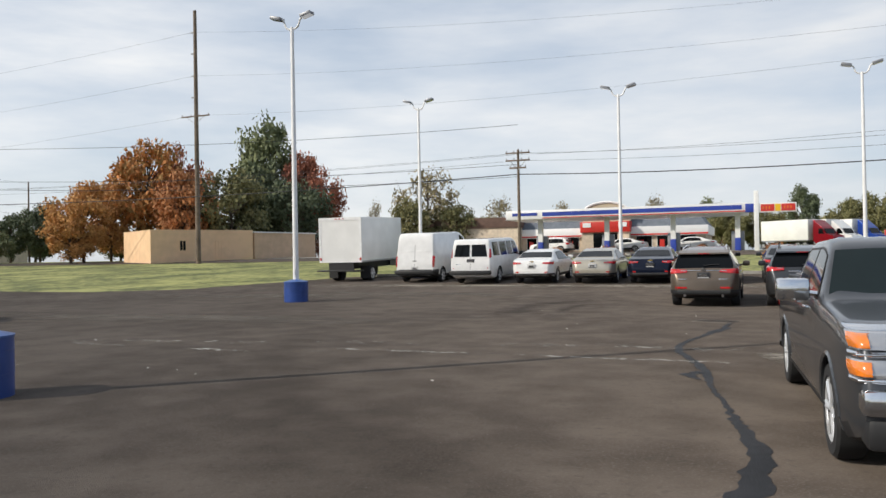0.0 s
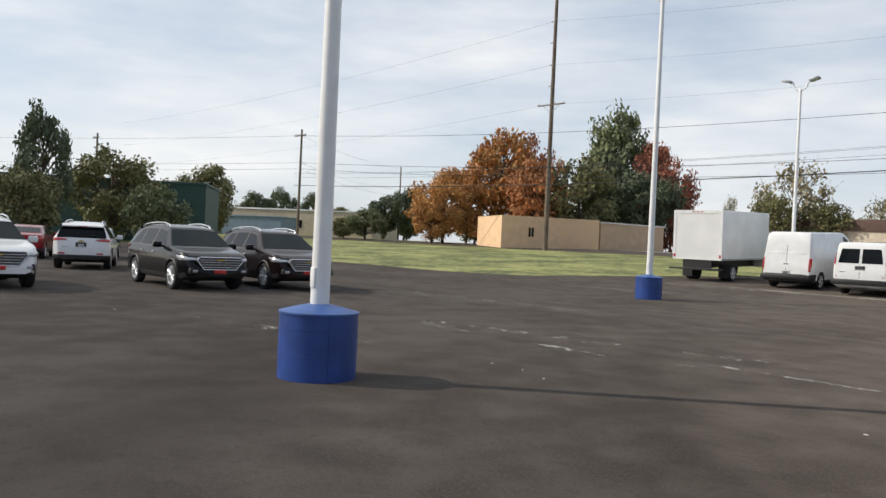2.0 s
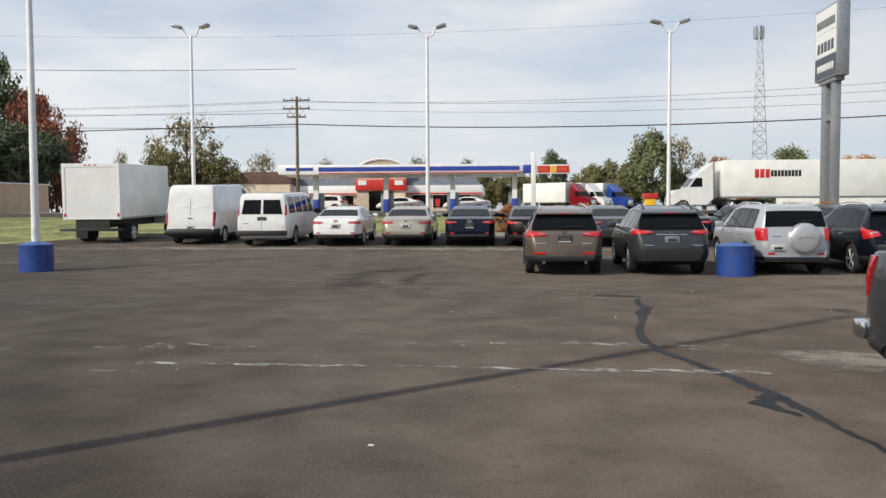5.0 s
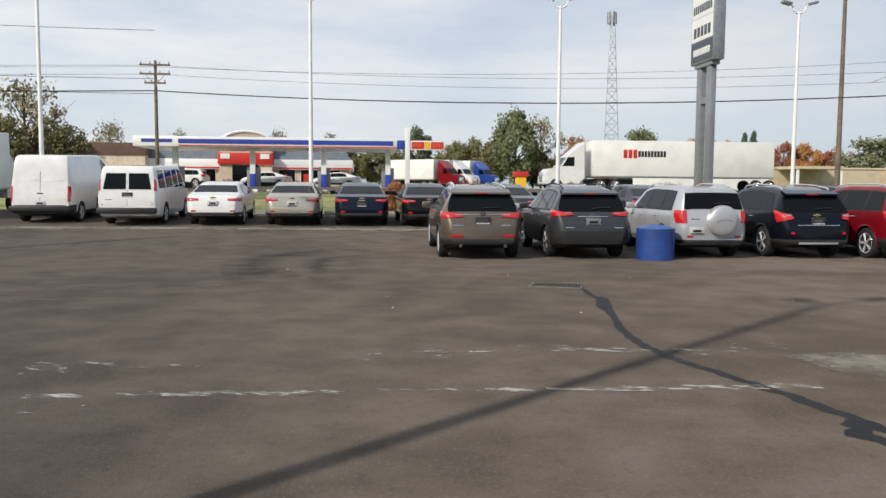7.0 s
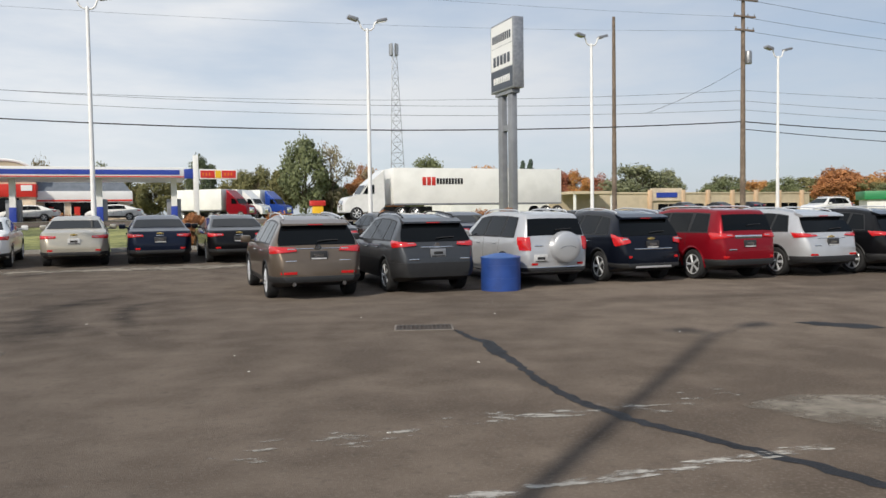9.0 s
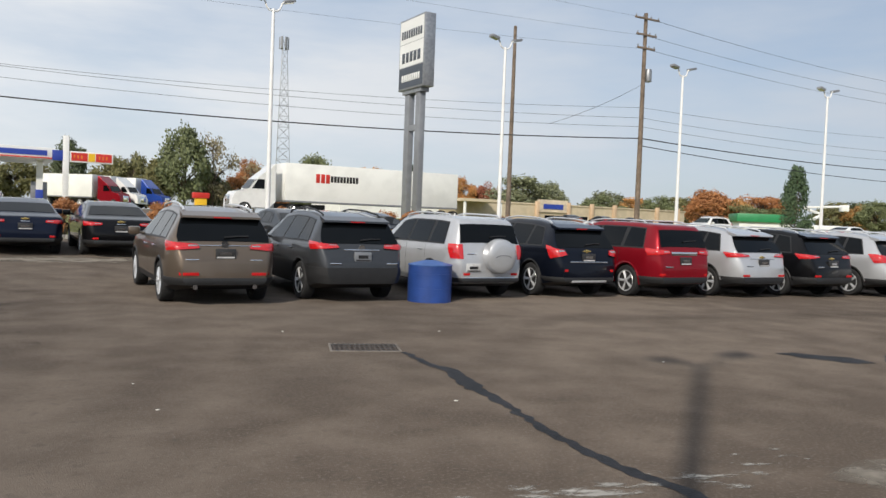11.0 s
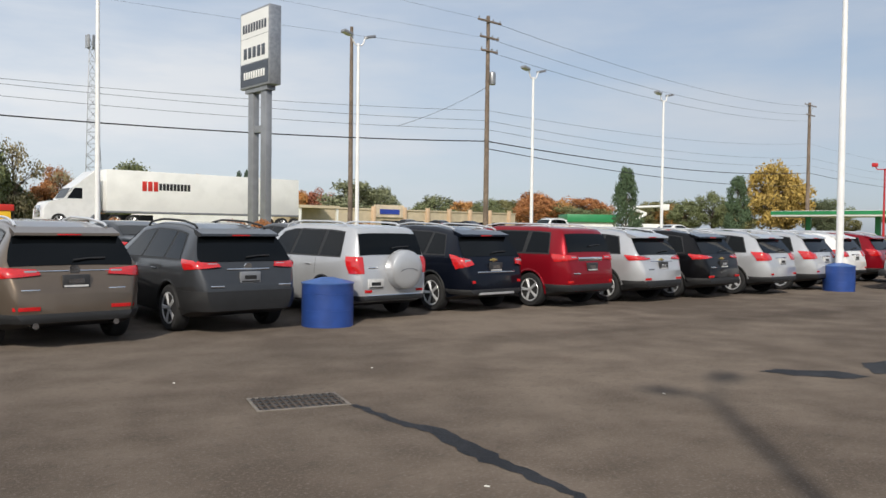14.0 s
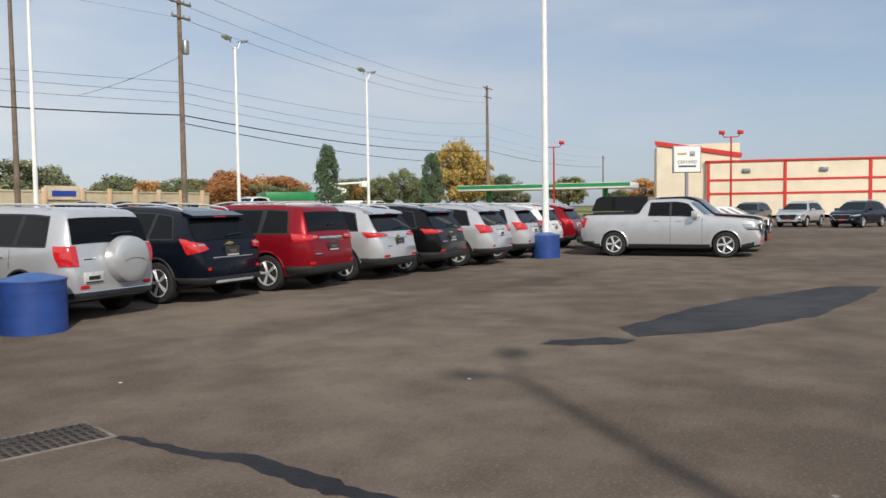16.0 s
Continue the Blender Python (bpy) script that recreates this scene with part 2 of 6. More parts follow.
def path_tube(bm, pts, r, seg=8):
    for a, b in zip(pts, pts[1:]):
        tube(bm, a, b, r, seg=seg)
    return bm


def lathe(bm, prof, seg=32, axis="Z"):
    """A profile of (radius, height) turned about an axis."""
    rings = []
    for r, h in prof:
        ring = []
        for k in range(seg):
            a = 2 * math.pi * k / seg
            p = (r * math.cos(a), r * math.sin(a), h) if axis == "Z" else (r * math.cos(a), h, r * math.sin(a))
            ring.append(bm.verts.new(p))
        rings.append(ring)
    for A, B in zip(rings, rings[1:]):
        for k in range(seg):
            bm.faces.new((A[k], A[(k + 1) % seg], B[(k + 1) % seg], B[k]))
    bm.faces.new(rings[0])
    bm.faces.new(rings[-1][::-1])
    return bm


def poly_prism(bm, pts, z0, z1):
    lo = [bm.verts.new((p[0], p[1], z0)) for p in pts]
    hi = [bm.verts.new((p[0], p[1], z1)) for p in pts]
    bm.faces.new(lo[::-1])
    bm.faces.new(hi)
    for i in range(len(pts)):
        j = (i + 1) % len(pts)
        bm.faces.new((lo[i], lo[j], hi[j], hi[i]))
    return bm


def drape(bm, pts, lift):
    """A flat sheet with this outline, laid on the ground."""
    f = bm.faces.new([bm.verts.new((p[0], p[1], 0)) for p in pts])
    for v, _ in GV[1:-1]:
        geom = list(bm.verts) + list(bm.edges) + list(bm.faces)
        bmesh.ops.bisect_plane(bm, geom=geom, plane_co=DY * v, plane_no=DY)
    for vert in bm.verts:
        vert.co.z = gz(vert.co.x, vert.co.y) + lift
    return bm


def ribbon(bm, pts, w, lift, ragged=0.0, rng=None, step=0.12):
    """An uneven strip on the ground along points; w may be a list of widths."""
    ws = w if isinstance(w, (list, tuple)) else [w] * len(pts)
    P, W = [], []
    for (a, b), (wa, wb) in zip(zip(pts, pts[1:]), zip(ws, ws[1:])):
        n = max(1, int(math.hypot(b[0] - a[0], b[1] - a[1]) / step))
        for i in range(n):
            f = i / n
            P.append(Vector((a[0] + (b[0] - a[0]) * f, a[1] + (b[1] - a[1]) * f, 0)))
            W.append(wa + (wb - wa) * f)
    P.append(Vector((*pts[-1], 0)))
    W.append(ws[-1])
    L, R = [], []
    for i, p in enumerate(P):
        t = (P[min(i + 1, len(P) - 1)] - P[max(i - 1, 0)]).normalized()
        nrm = Vector((-t.y, t.x, 0))
        j = rng.uniform(-ragged, ragged) if rng else 0
        for sgn, out in ((1, L), (-1, R)):
            k = W[i] / 2 * (1 + (rng.uniform(-0.26, 0.26) if rng else 0))
            q = p + nrm * (sgn * k + j)
            out.append(bm.verts.new((q.x, q.y, gz(q.x, q.y) + lift)))
    for i in range(len(P) - 1):
        bm.faces.new((L[i], R[i], R[i + 1], L[i + 1]))
    return bm


def text_mesh(body, size, parent, m, material, name="lettering"):
    cu = bpy.data.curves.new(name, "FONT")
    cu.body, cu.size, cu.align_x, cu.align_y, cu.extrude = body, size, "CENTER", "CENTER", 0.01
    tmp = bpy.data.objects.new("tmp", cu)
    scene.collection.objects.link(tmp)
    me = bpy.data.meshes.new_from_object(tmp.evaluated_get(bpy.context.evaluated_depsgraph_get()))
    bpy.data.objects.remove(tmp)
    me.materials.clear()
    me.materials.append(material)
    ob = share(name, me, parent, m)
    return ob


# ---------------------------------------------------------------- ground
def ground_strip(name, u0, u1, v0, v1, lift, material, label, cat, steps=40):
    bm = bmesh.new()
    drape(bm, [street(u0, v0), street(u1, v0), street(u1, v1), street(u0, v1)], lift)
    ob = new(name, mesh_of(name, bm, material))
    return tagged(ob, label, cat, kind="structure")


ground_strip("ground", -1600, 1600, -900, 1800, -0.03, GRASS, "mown green and yellowing grass ground", "ground")
bm = bmesh.new()
LOT = [(-22.1, 27.9), street(130, 33.2).to_2d(), street(130, -70).to_2d(), (-70, -70), (-70, 4), (-45, 9.5), (-34, 13.3), (-27, 15.2), (-23.6, 18.0)]
drape(bm, LOT, 0.0)
tagged(new("pavement", mesh_of("pavement", bm, ASPHALT)), "worn brown-grey asphalt car lot with stains", "pavement", kind="structure")
ground_strip("road", -600, 600, 57.5, 66.5, 0.0, ASPHALT, "asphalt main street beyond the grass strip", "road")
ground_strip("pavement", -45, 30, 68.5, 100, 0.0, CONC, "concrete forecourt of the filling station", "pavement")
bm = bmesh.new()
for u in np.arange(-12.5, 90, 3.0):
    q = [street(u, 33.2), street(u + 2.97, 33.2), street(u + 2.97, 33.38), street(u, 33.38)]
    z = gz(q[0].x, q[0].y)
    poly_prism(bm, [p.to_2d() for p in q], z - 0.1, z + 0.14)
tagged(new("kerb", mesh_of("kerb", bm, CONC)), "grey concrete kerb along the grass strip", "kerb", kind="structure")

rng = random.Random(4)


def mark(name, bm, material, label, cat):
    return tagged(new(name, mesh_of(name, bm, material, smooth=False)), label, cat, kind="structure")


crack = [(3.87, 13.4), (3.97, 12.67), (4.16, 12.24), (4.18, 11.56), (4.24, 11.1), (4.30, 10.6), (4.38, 9.7), (4.52, 8.95), (4.77, 8.28), (5.26, 7.54), (5.62, 6.98), (5.92, 6.4), (6.4, 5.3), (6.87, 4.4), (7.25, 3.6), (7.56, 3.05), (7.84, 2.42), (8.04, 1.52), (8.3, -0.5), (8.9, -3.0), (9.3, -6)]
cw = [0.08, 0.10, 0.17, 0.22, 0.12, 0.10, 0.10, 0.11, 0.12, 0.11, 0.13, 0.13, 0.06, 0.05, 0.10, 0.13, 0.19, 0.21, 0.18, 0.15, 0.15]
mark("trim", ribbon(bmesh.new(), crack, cw, 0.004, 0.024, rng, 0.09), TAR, "black tar seal along a winding crack", "tar line")
mark("trim", ribbon(bmesh.new(), [(5.88, 6.4), (5.82, 6.05), (6.1, 5.75)], [0.14, 0.18, 0.06], 0.006, 0.025, rng, 0.06), TAR, "black tar blot beside the crack", "tar line")
blob = [(10.49, 13.25), (10.02, 12.67), (10.71, 12.2), (11.68, 11.87), (13.08, 11.62), (15.57, 11.71), (17.93, 11.88), (17.53, 12.64), (15.38, 13.12), (13.22, 13.36), (11.7, 13.25)]


def ragged_sheet(pts, amount, n=5):
    out = []
    for i, a in enumerate(pts):
        b = pts[(i + 1) % len(pts)]
        for k in range(n):
            f = k / n
            out.append((a[0] + (b[0] - a[0]) * f + rng.uniform(-amount, amount), a[1] + (b[1] - a[1]) * f + rng.uniform(-amount, amount)))
    return drape(bmesh.new(), out, 0.005)


mark("trim", ragged_sheet(blob, 0.06), OIL, "dark oily stain soaked into the asphalt", "stain")
mark("trim", ragged_sheet([(8.84, 13.3), (9.1, 13.35), (9.7, 12.95), (9.75, 12.55), (9.4, 12.55), (9.0, 12.95)], 0.03), OIL, "small dark oil stain on the asphalt", "stain")


def flaked(name, color, scale, lo, hi, soft, top=1.0, stretch=1.0):
    """What is left of a worn coat: broken up by noise, thinning towards the edges of its strip."""
    m = mat(name, color, 0.95, 0, 0.2, 6.0, 0.2, 60.0)
    nt = m.node_tree
    b = nt.nodes["Principled BSDF"]
    b.inputs["Specular IOR Level"].default_value = 0.15
    tc = nt.nodes.new("ShaderNodeTexCoord")
    uv = nt.nodes.new("ShaderNodeSeparateXYZ")
    nt.links.new(tc.outputs["UV"], uv.inputs[0])
    mp = nt.nodes.new("ShaderNodeMapping")
    mp.inputs["Rotation"].default_value, mp.inputs["Scale"].default_value = (0, 0, radians(-17)), (1 / stretch, 1, 1)
    nt.links.new(tc.outputs["Object"], mp.inputs["Vector"])
    total = None
    for sc, k in ((scale, 0.6), (scale * 0.16, 0.4)):
        n = nt.nodes.new("ShaderNodeTexNoise")
        n.inputs["Scale"].default_value, n.inputs["Detail"].default_value, n.inputs["Roughness"].default_value = sc, 6.0, 0.65
        nt.links.new(mp.outputs["Vector"], n.inputs["Vector"])
        mu = nt.nodes.new("ShaderNodeMath")
        mu.operation = "MULTIPLY_ADD"
        mu.inputs[1].default_value = k
        nt.links.new(n.outputs["Fac"], mu.inputs[0])
        if total is not None:
            nt.links.new(total, mu.inputs[2])
        else:
            mu.inputs[2].default_value = 0.0
        total = mu.outputs[0]
    edge = nt.nodes.new("ShaderNodeMath")
    edge.operation = "MULTIPLY_ADD"
    edge.inputs[1].default_value = soft
    nt.links.new(uv.outputs["Y"], edge.inputs[0])
    nt.links.new(total, edge.inputs[2])
    r = nt.nodes.new("ShaderNodeMapRange")
    r.inputs["From Min"].default_value, r.inputs["From Max"].default_value, r.inputs["To Max"].default_value = lo + soft, hi + soft, top
    nt.links.new(edge.outputs[0], r.inputs["Value"])
    nt.links.new(r.outputs["Result"], b.inputs["Alpha"])
    return m


def worn_strip(pts, width, material, lift, label, cat="road marking"):
    """A strip on the ground whose middle (V = 1) is best kept and whose edges (V = 0) fade."""
    P = [Vector(p) for p in pts]
    bm = bmesh.new()
    uvl = bm.loops.layers.uv.new("UVMap")
    rows = []
    for i, p in enumerate(P):
        t = (P[min(i + 1, len(P) - 1)] - P[max(i - 1, 0)]).normalized()
        nrm = Vector((-t.y, t.x))
        end = 0.0 if i in (0, len(P) - 1) else 1.0
        rows.append([(bm.verts.new((q.x, q.y, gz(q.x, q.y) + lift)), e) for q, e in ((p + nrm * width / 2, 0.0), (p, end), (p - nrm * width / 2, 0.0))])
    for A, B in zip(rows, rows[1:]):
        for k in range(2):
            quad = (A[k], A[k + 1], B[k + 1], B[k])
            f = bm.faces.new([v for v, _ in quad])
            for lp, (_, e) in zip(f.loops, quad):
                lp[uvl].uv = (0.0, e)
    return mark("trim", bm, material, label, cat)


FLAKE = flaked("flaked_line_paint", (0.50, 0.48, 0.44), 9.0, 0.465, 0.545, 0.05, 0.75, 2.5)
CHIP = flaked("thin_line_flakes", (0.44, 0.42, 0.38), 8.0, 0.515, 0.585, 0.05, 0.8, 2.5)
DUST = flaked("pale_dust", (0.19, 0.17, 0.145), 2.2, 0.36, 0.60, 0.14, 0.7, 3.0)
PALER = flaked("pale_worn_patch", (0.27, 0.24, 0.20), 3.0, 0.32, 0.50, 0.15, 0.85, 1.3)
DARKBAND = flaked("dark_asphalt_tone", (0.040, 0.033, 0.028), 0.5, 0.20, 0.75, 0.40, 0.36, 1.5)
SKID = flaked("tyre_scrub", (0.030, 0.029, 0.030), 2.5, 0.30, 0.60, 0.18, 0.55, 1.5)
LINE = "worn white parking line, mostly flaked away"
worn_strip([(-0.2, 5.7), (0.8, 6.0), (1.93, 6.28), (3.6, 6.75), (5.2, 7.2), (5.9, 7.4)], 0.17, FLAKE, 0.007, LINE)
worn_strip([(-7.6, 3.1), (-5.2, 3.76), (-3.2, 4.2), (-1.25, 4.69), (-0.1, 5.27), (0.4, 5.6)], 0.32, CHIP, 0.0075, LINE)
worn_strip([(-7.0, 3.6), (-4.6, 4.6), (-2.8, 5.4), (-0.6, 6.6), (1.2, 7.3)], 0.55, CHIP, 0.008, LINE)
worn_strip([(1.6, 7.6), (3.0, 8.1), (3.84, 8.44), (5.08, 8.66), (6.2, 9.15)], 0.5, CHIP, 0.007, "worn pale scuffs on the asphalt", "scuff")
worn_strip([(-8.5, -1.5), (-5, 0.5), (-3, 2.0)], 0.6, CHIP, 0.007, "worn pale scuffs on the asphalt", "scuff")
worn_strip([(-16.5, 18.0), (-12, 19.4), (-8, 20.2), (-4.0, 20.0)], 1.5, DUST, 0.006, "pale dusty band worn across the asphalt", "dust")
worn_strip([(-20, 21.0), (-14, 23.0), (-8, 24.6), (-1, 26.4), (3.5, 27.6)], 1.5, PALER, 0.0065, "pale worn band behind the parked cars", "dust")
worn_strip([(-17, 6.0), (-12, 7.5), (-6.5, 9.6), (-1.5, 11.2)], 2.6, DUST, 0.0055, "pale dusty band worn across the asphalt", "dust")
worn_strip([(-23, 14.5), (-18, 15.8), (-14, 17.5), (-9, 18.2)], 2.0, DUST, 0.006, "pale dusty band at the edge of the grass", "dust")
worn_strip([(6.15, 8.1), (6.5, 8.35), (7.0, 8.25), (7.6, 8.0), (8.3, 7.6)], 1.15, PALER, 0.006, "pale sandy patch on the asphalt", "patch")
worn_strip([(-1.6, 13.4), (-2.6, 15.0), (-3.3, 16.8), (-3.1, 18.6), (-2.0, 20.4)], 1.3, SKID, 0.0062, "curved dark tyre scrub on the asphalt", "tyre mark")
worn_strip([(-0.5, 13.6), (-1.4, 15.4), (-1.9, 17.2), (-1.6, 19.0)], 0.7, SKID, 0.0066, "curved dark tyre scrub on the asphalt", "tyre mark")
# broad soft bands that lower the tone of the asphalt
worn_strip([(9.5, -2.0), (6.0, 0.4), (2.5, 2.4), (0.5, 4.0), (-2.5, 5.0)], 3.6, DARKBAND, 0.0045, "broad darker band on the asphalt", "stain")
worn_strip([(5.5, -4.5), (1.0, -1.8), (-4.0, 0.6), (-9.0, 1.5)], 4.0, DARKBAND, 0.0047, "broad darker band on the asphalt", "stain")
worn_strip([(4.5, 15.9), (8.5, 16.8), (13.0, 17.6), (18.0, 18.4), (22.0, 19.0)], 2.0, DARKBAND, 0.0047, "dark oily strip behind the parked cars", "stain")
LITTER = mat("paper_scrap", (0.7, 0.68, 0.62), 0.8, 0, 0.1, 9.0)
bm0 = boxb(-0.04, 0.04, -0.025, 0.025, 0.0, 0.012, bevel=0.004)
scrap = tagged(part("litter_scrap", bm0, LITTER), "small pale scrap of litter on asphalt", "litter", "litter on the lot")
scrap.matrix_basis = pose(3.37, 3.93, 0.002) @ Matrix.Diagonal((0.5, 0.5, 0.5, 1))
for i in range(14):
    x, y = rng.uniform(-3, 9), rng.uniform(2.5, 17)
    c = copy_thing(scrap, pose(x, y, 0.002, 0, 0, rng.uniform(0, 180)))
    c.scale = [rng.uniform(0.2, 0.45)] * 3

# storm drain grate
drain = thing("storm_drain", pose(3.42, 13.70, 0, 0, 0, -2), "rusty steel storm drain grate with pale concrete rim", "drain")
RUST = mat("rusty_iron", (0.075, 0.06, 0.05), 0.8, 0.3, 0.3, 12.0, 0.4, 60.0)
for a in ((-0.43, 0.43, -0.285, -0.26), (-0.43, 0.43, 0.26, 0.285), (-0.43, -0.40, -0.26, 0.26), (0.40, 0.43, -0.26, 0.26)):
    part("rim", boxb(*a, 0.0, 0.012, bevel=0.003), PALE, drain)
# flat black sheet painted as the shade below the bars; no hollow
part("pit", boxb(-0.40, 0.40, -0.26, 0.26, 0.0, 0.005), BLACKP, drain)
barm = mesh_of("bar", boxb(-0.013, 0.013, -0.26, 0.26, 0.005, 0.014, bevel=0.002), RUST)
for i in range(13):
    share("bar", barm, drain, pose(-0.37 + i * 0.0617, 0, 0))
crossm = mesh_of("cross_bar", boxb(-0.40, 0.40, -0.015, 0.015, 0.006, 0.0135), RUST)
for yy in (-0.13, 0.0, 0.13):
    share("cross_bar", crossm, drain, pose(0, yy, 0.0))

# ---------------------------------------------------------------- vehicles
WHEELS = {}


def wheel_meshes(r, w, spokes):
    key = (round(r, 3), round(w, 3), spokes)
    if key in WHEELS:
        return WHEELS[key]
    h = w / 2
    ty = mesh_of("tyre", lathe(bmesh.new(), [(r * 0.66, -h * 0.8), (r * 0.72, -h), (r * 0.93, -h * 0.96), (r * 0.99, -h * 0.75), (r, -h * 0.4), (r, h * 0.4), (r * 0.99, h * 0.75), (r * 0.93, h * 0.96), (r * 0.72, h), (r * 0.66, h * 0.8)], 36, "Y"), RUBBER)
    bm = bmesh.new()
    lathe(bm, [(r * 0.60, h * 0.2), (r * 0.69, h * 0.86), (r * 0.67, h * 0.93), (r * 0.62, h * 0.86), (r * 0.56, h * 0.2)], 36, "Y")
    for k in range(spokes):
        a = 2 * math.pi * k / spokes
        for off in (-0.09, 0.09):
            c, s = math.cos(a + off), math.sin(a + off)
            p0 = Vector((c * r * 0.12, h * 0.72, s * r * 0.12))
            p1 = Vector((c * r * 0.64, h * 0.84, s * r * 0.64))
            tube(bm, p0, p1, r * 0.062, r * 0.045, 6)
    lathe(bm, [(r * 0.02, h * 0.4), (r * 0.16, h * 0.5), (r * 0.16, h * 0.82), (r * 0.11, h * 0.9), (r * 0.02, h * 0.91)], 16, "Y")
    rm = mesh_of("rim", bm, ALLOY)
    ds = mesh_of("brake", lathe(bmesh.new(), [(0.01, -h * 0.5), (r * 0.6, -h * 0.5), (r * 0.6, h * 0.18), (0.01, h * 0.2)], 20, "Y"), BLACKP)
    WHEELS[key] = (ty, rm, ds)
    return WHEELS[key]


class Shell:
    """The lofted body of a vehicle: x runs from the tail (0) to the nose (L)."""

    def __init__(self, L, W, top, belt, bot=0.24, tumble=0.30, round_end=0.10, smooth=2):
        self.L, self.W, self.belt, self.bot0, self.tumble, self.round_end = L, W, belt, bot, tumble, round_end
        xs = np.linspace(0, L, 400)
        zs = np.interp(xs, [p[0] for p in top], [p[1] for p in top])
        k = np.ones(9) / 9
        for _ in range(smooth):
            zs = np.convolve(np.concatenate([[zs[0]] * 4, zs, [zs[-1]] * 4]), k, "valid")
        self.xs, self.zs = xs, zs

    def top(self, x):
        return float(np.interp(x, self.xs, self.zs))

    def bot(self, x):
        e = max(0.0, 1 - min(x, self.L - x) / 0.55)
        return self.bot0 + 0.13 * e

    def half(self, x):
        e0, e1 = max(0.0, 1 - x / 0.5), max(0.0, 1 - (self.L - x) / 0.8)
        return self.W / 2 * (1 - self.round_end * 1.9 * e0 ** 2.4 - self.round_end * 1.9 * e1 ** 2.2)

    def beltz(self, x):
        b = self.belt[0] + (self.belt[1] - self.belt[0]) * x / self.L
        return min(b, self.top(x) - 0.05)

    def roof(self, x):
        return 0.965 * self.half(x) - self.tumble * max(0.0, self.top(x) - self.beltz(x) - 0.05) - 0.015

    def ring(self, x):
        w, zb, zt, be, wr = self.half(x), self.bot(x), self.top(x), self.beltz(x), self.roof(x)
        s = min(0.07, (zt - be) * 0.45)
        return [(0, zb), (0.80 * w, zb), (0.94 * w, zb + 0.05), (0.985 * w, zb + 0.17), (w, zb + 0.55 * (be - zb)), (0.992 * w, be - 0.2 * (be - zb)), (0.965 * w, be), (wr, zt - s), (wr - 0.035, zt - s * 0.38), (wr * 0.86, zt - s * 0.06), (wr * 0.45, zt), (0, zt + 0.004)]

    def side(self, x, z):
        """Half width at a height."""
        r = self.ring(x)
        return float(np.interp(z, [p[1] for p in r[2:]], [p[0] for p in r[2:]]))

    def tail(self, z):
        i = int(np.argmax(self.zs >= z))
        return float(self.xs[i])

    def tailxy(self, y, z):
        """Where the tail lies at this distance from the middle and this height."""
        x = self.tail(z)
        while x < 1.5 and self.side(x, z) < abs(y):
            x += 0.01
        return x

    def nose(self, z):
        i = len(self.zs) - 1 - int(np.argmax(self.zs[::-1] >= z))
        return float(self.xs[i])

    def build(self, trim_z, arches, r):
        xs = sorted(set(np.round(np.concatenate([np.linspace(0, 0.9, 20), np.linspace(0.9, self.L - 0.9, 30), np.linspace(self.L - 0.9, self.L, 16)]), 4)))
        bm = bmesh.new()
        rows = []
        for x in xs:
            h = self.ring(x)
            full = h + [(-y, z) for y, z in h[-2:0:-1]]
            rows.append([bm.verts.new((x, y, z)) for y, z in full])
        n = len(rows[0])
        for A, B in zip(rows, rows[1:]):
            for k in range(n):
                f = bm.faces.new((A[k], A[(k + 1) % n], B[(k + 1) % n], B[k]))
                if sum(v.co.z for v in f.verts) / 4 < trim_z:
                    f.material_index = 1
        bm.faces.new(rows[0][::-1])
        bm.faces.new(rows[-1])
        body = bpy.data.objects.new("tmp_body", mesh_of("body", bm))
        cut = bmesh.new()
        for ax in arches:
            for sgn in (1, -1):
                yo = self.W / 2
                tube(cut, (ax, sgn * (yo - 0.30), r * 1.02), (ax, sgn * (yo + 0.2), r * 1.02), r * 1.15, seg=28)
        for f in cut.faces:
            f.material_index = 1
        cutter = bpy.data.objects.new("tmp_cut", mesh_of("cut", cut))
        for o in (body, cutter):
            scene.collection.objects.link(o)
            o.data.materials.append(BLACKP)
            o.data.materials.append(BLACKP)
        mod = body.modifiers.new("arch", "BOOLEAN")
        mod.object, mod.operation, mod.solver, mod.use_self = cutter, "DIFFERENCE", "EXACT", True
        me = bpy.data.meshes.new_from_object(body.evaluated_get(bpy.context.evaluated_depsgraph_get()))
        if max(abs(v.co.y) for v in me.vertices) > self.W / 2 + 0.05:
            mod.solver = "FLOAT"
            me = bpy.data.meshes.new_from_object(body.evaluated_get(bpy.context.evaluated_depsgraph_get()))
        bpy.data.objects.remove(body)
        bpy.data.objects.remove(cutter)
        me.set_sharp_from_angle(angle=radians(40))
        return me

    def top_patch(self, x0, x1, inset, off=0.007, nx=7, ny=6, flare=0.0):
        """A thin curved pane lying on the upper surface between two stations."""
        bm = bmesh.new()
        g = []
        for i in range(nx):
            x = x0 + (x1 - x0) * i / (nx - 1)
            sl = (self.top(x + 0.02) - self.top(x - 0.02)) / 0.04
            nrm = Vector((-sl, 0, 1)).normalized()
            w = (self.roof(x) - inset) + flare * i / (nx - 1)
            row = []
            for j in range(ny + 1):
                y = -w + 2 * w * j / ny
                drop = 0.03 * (abs(y) / max(0.1, self.roof(x))) ** 4
                p = Vector((x, y, self.top(x) + 0.004 - drop * 0.6)) + nrm * off
                row.append(bm.verts.new(p))
            g.append(row)
        for A, B in zip(g, g[1:]):
            for j in range(ny):
                bm.faces.new((A[j], A[j + 1], B[j + 1], B[j]))
        return bm

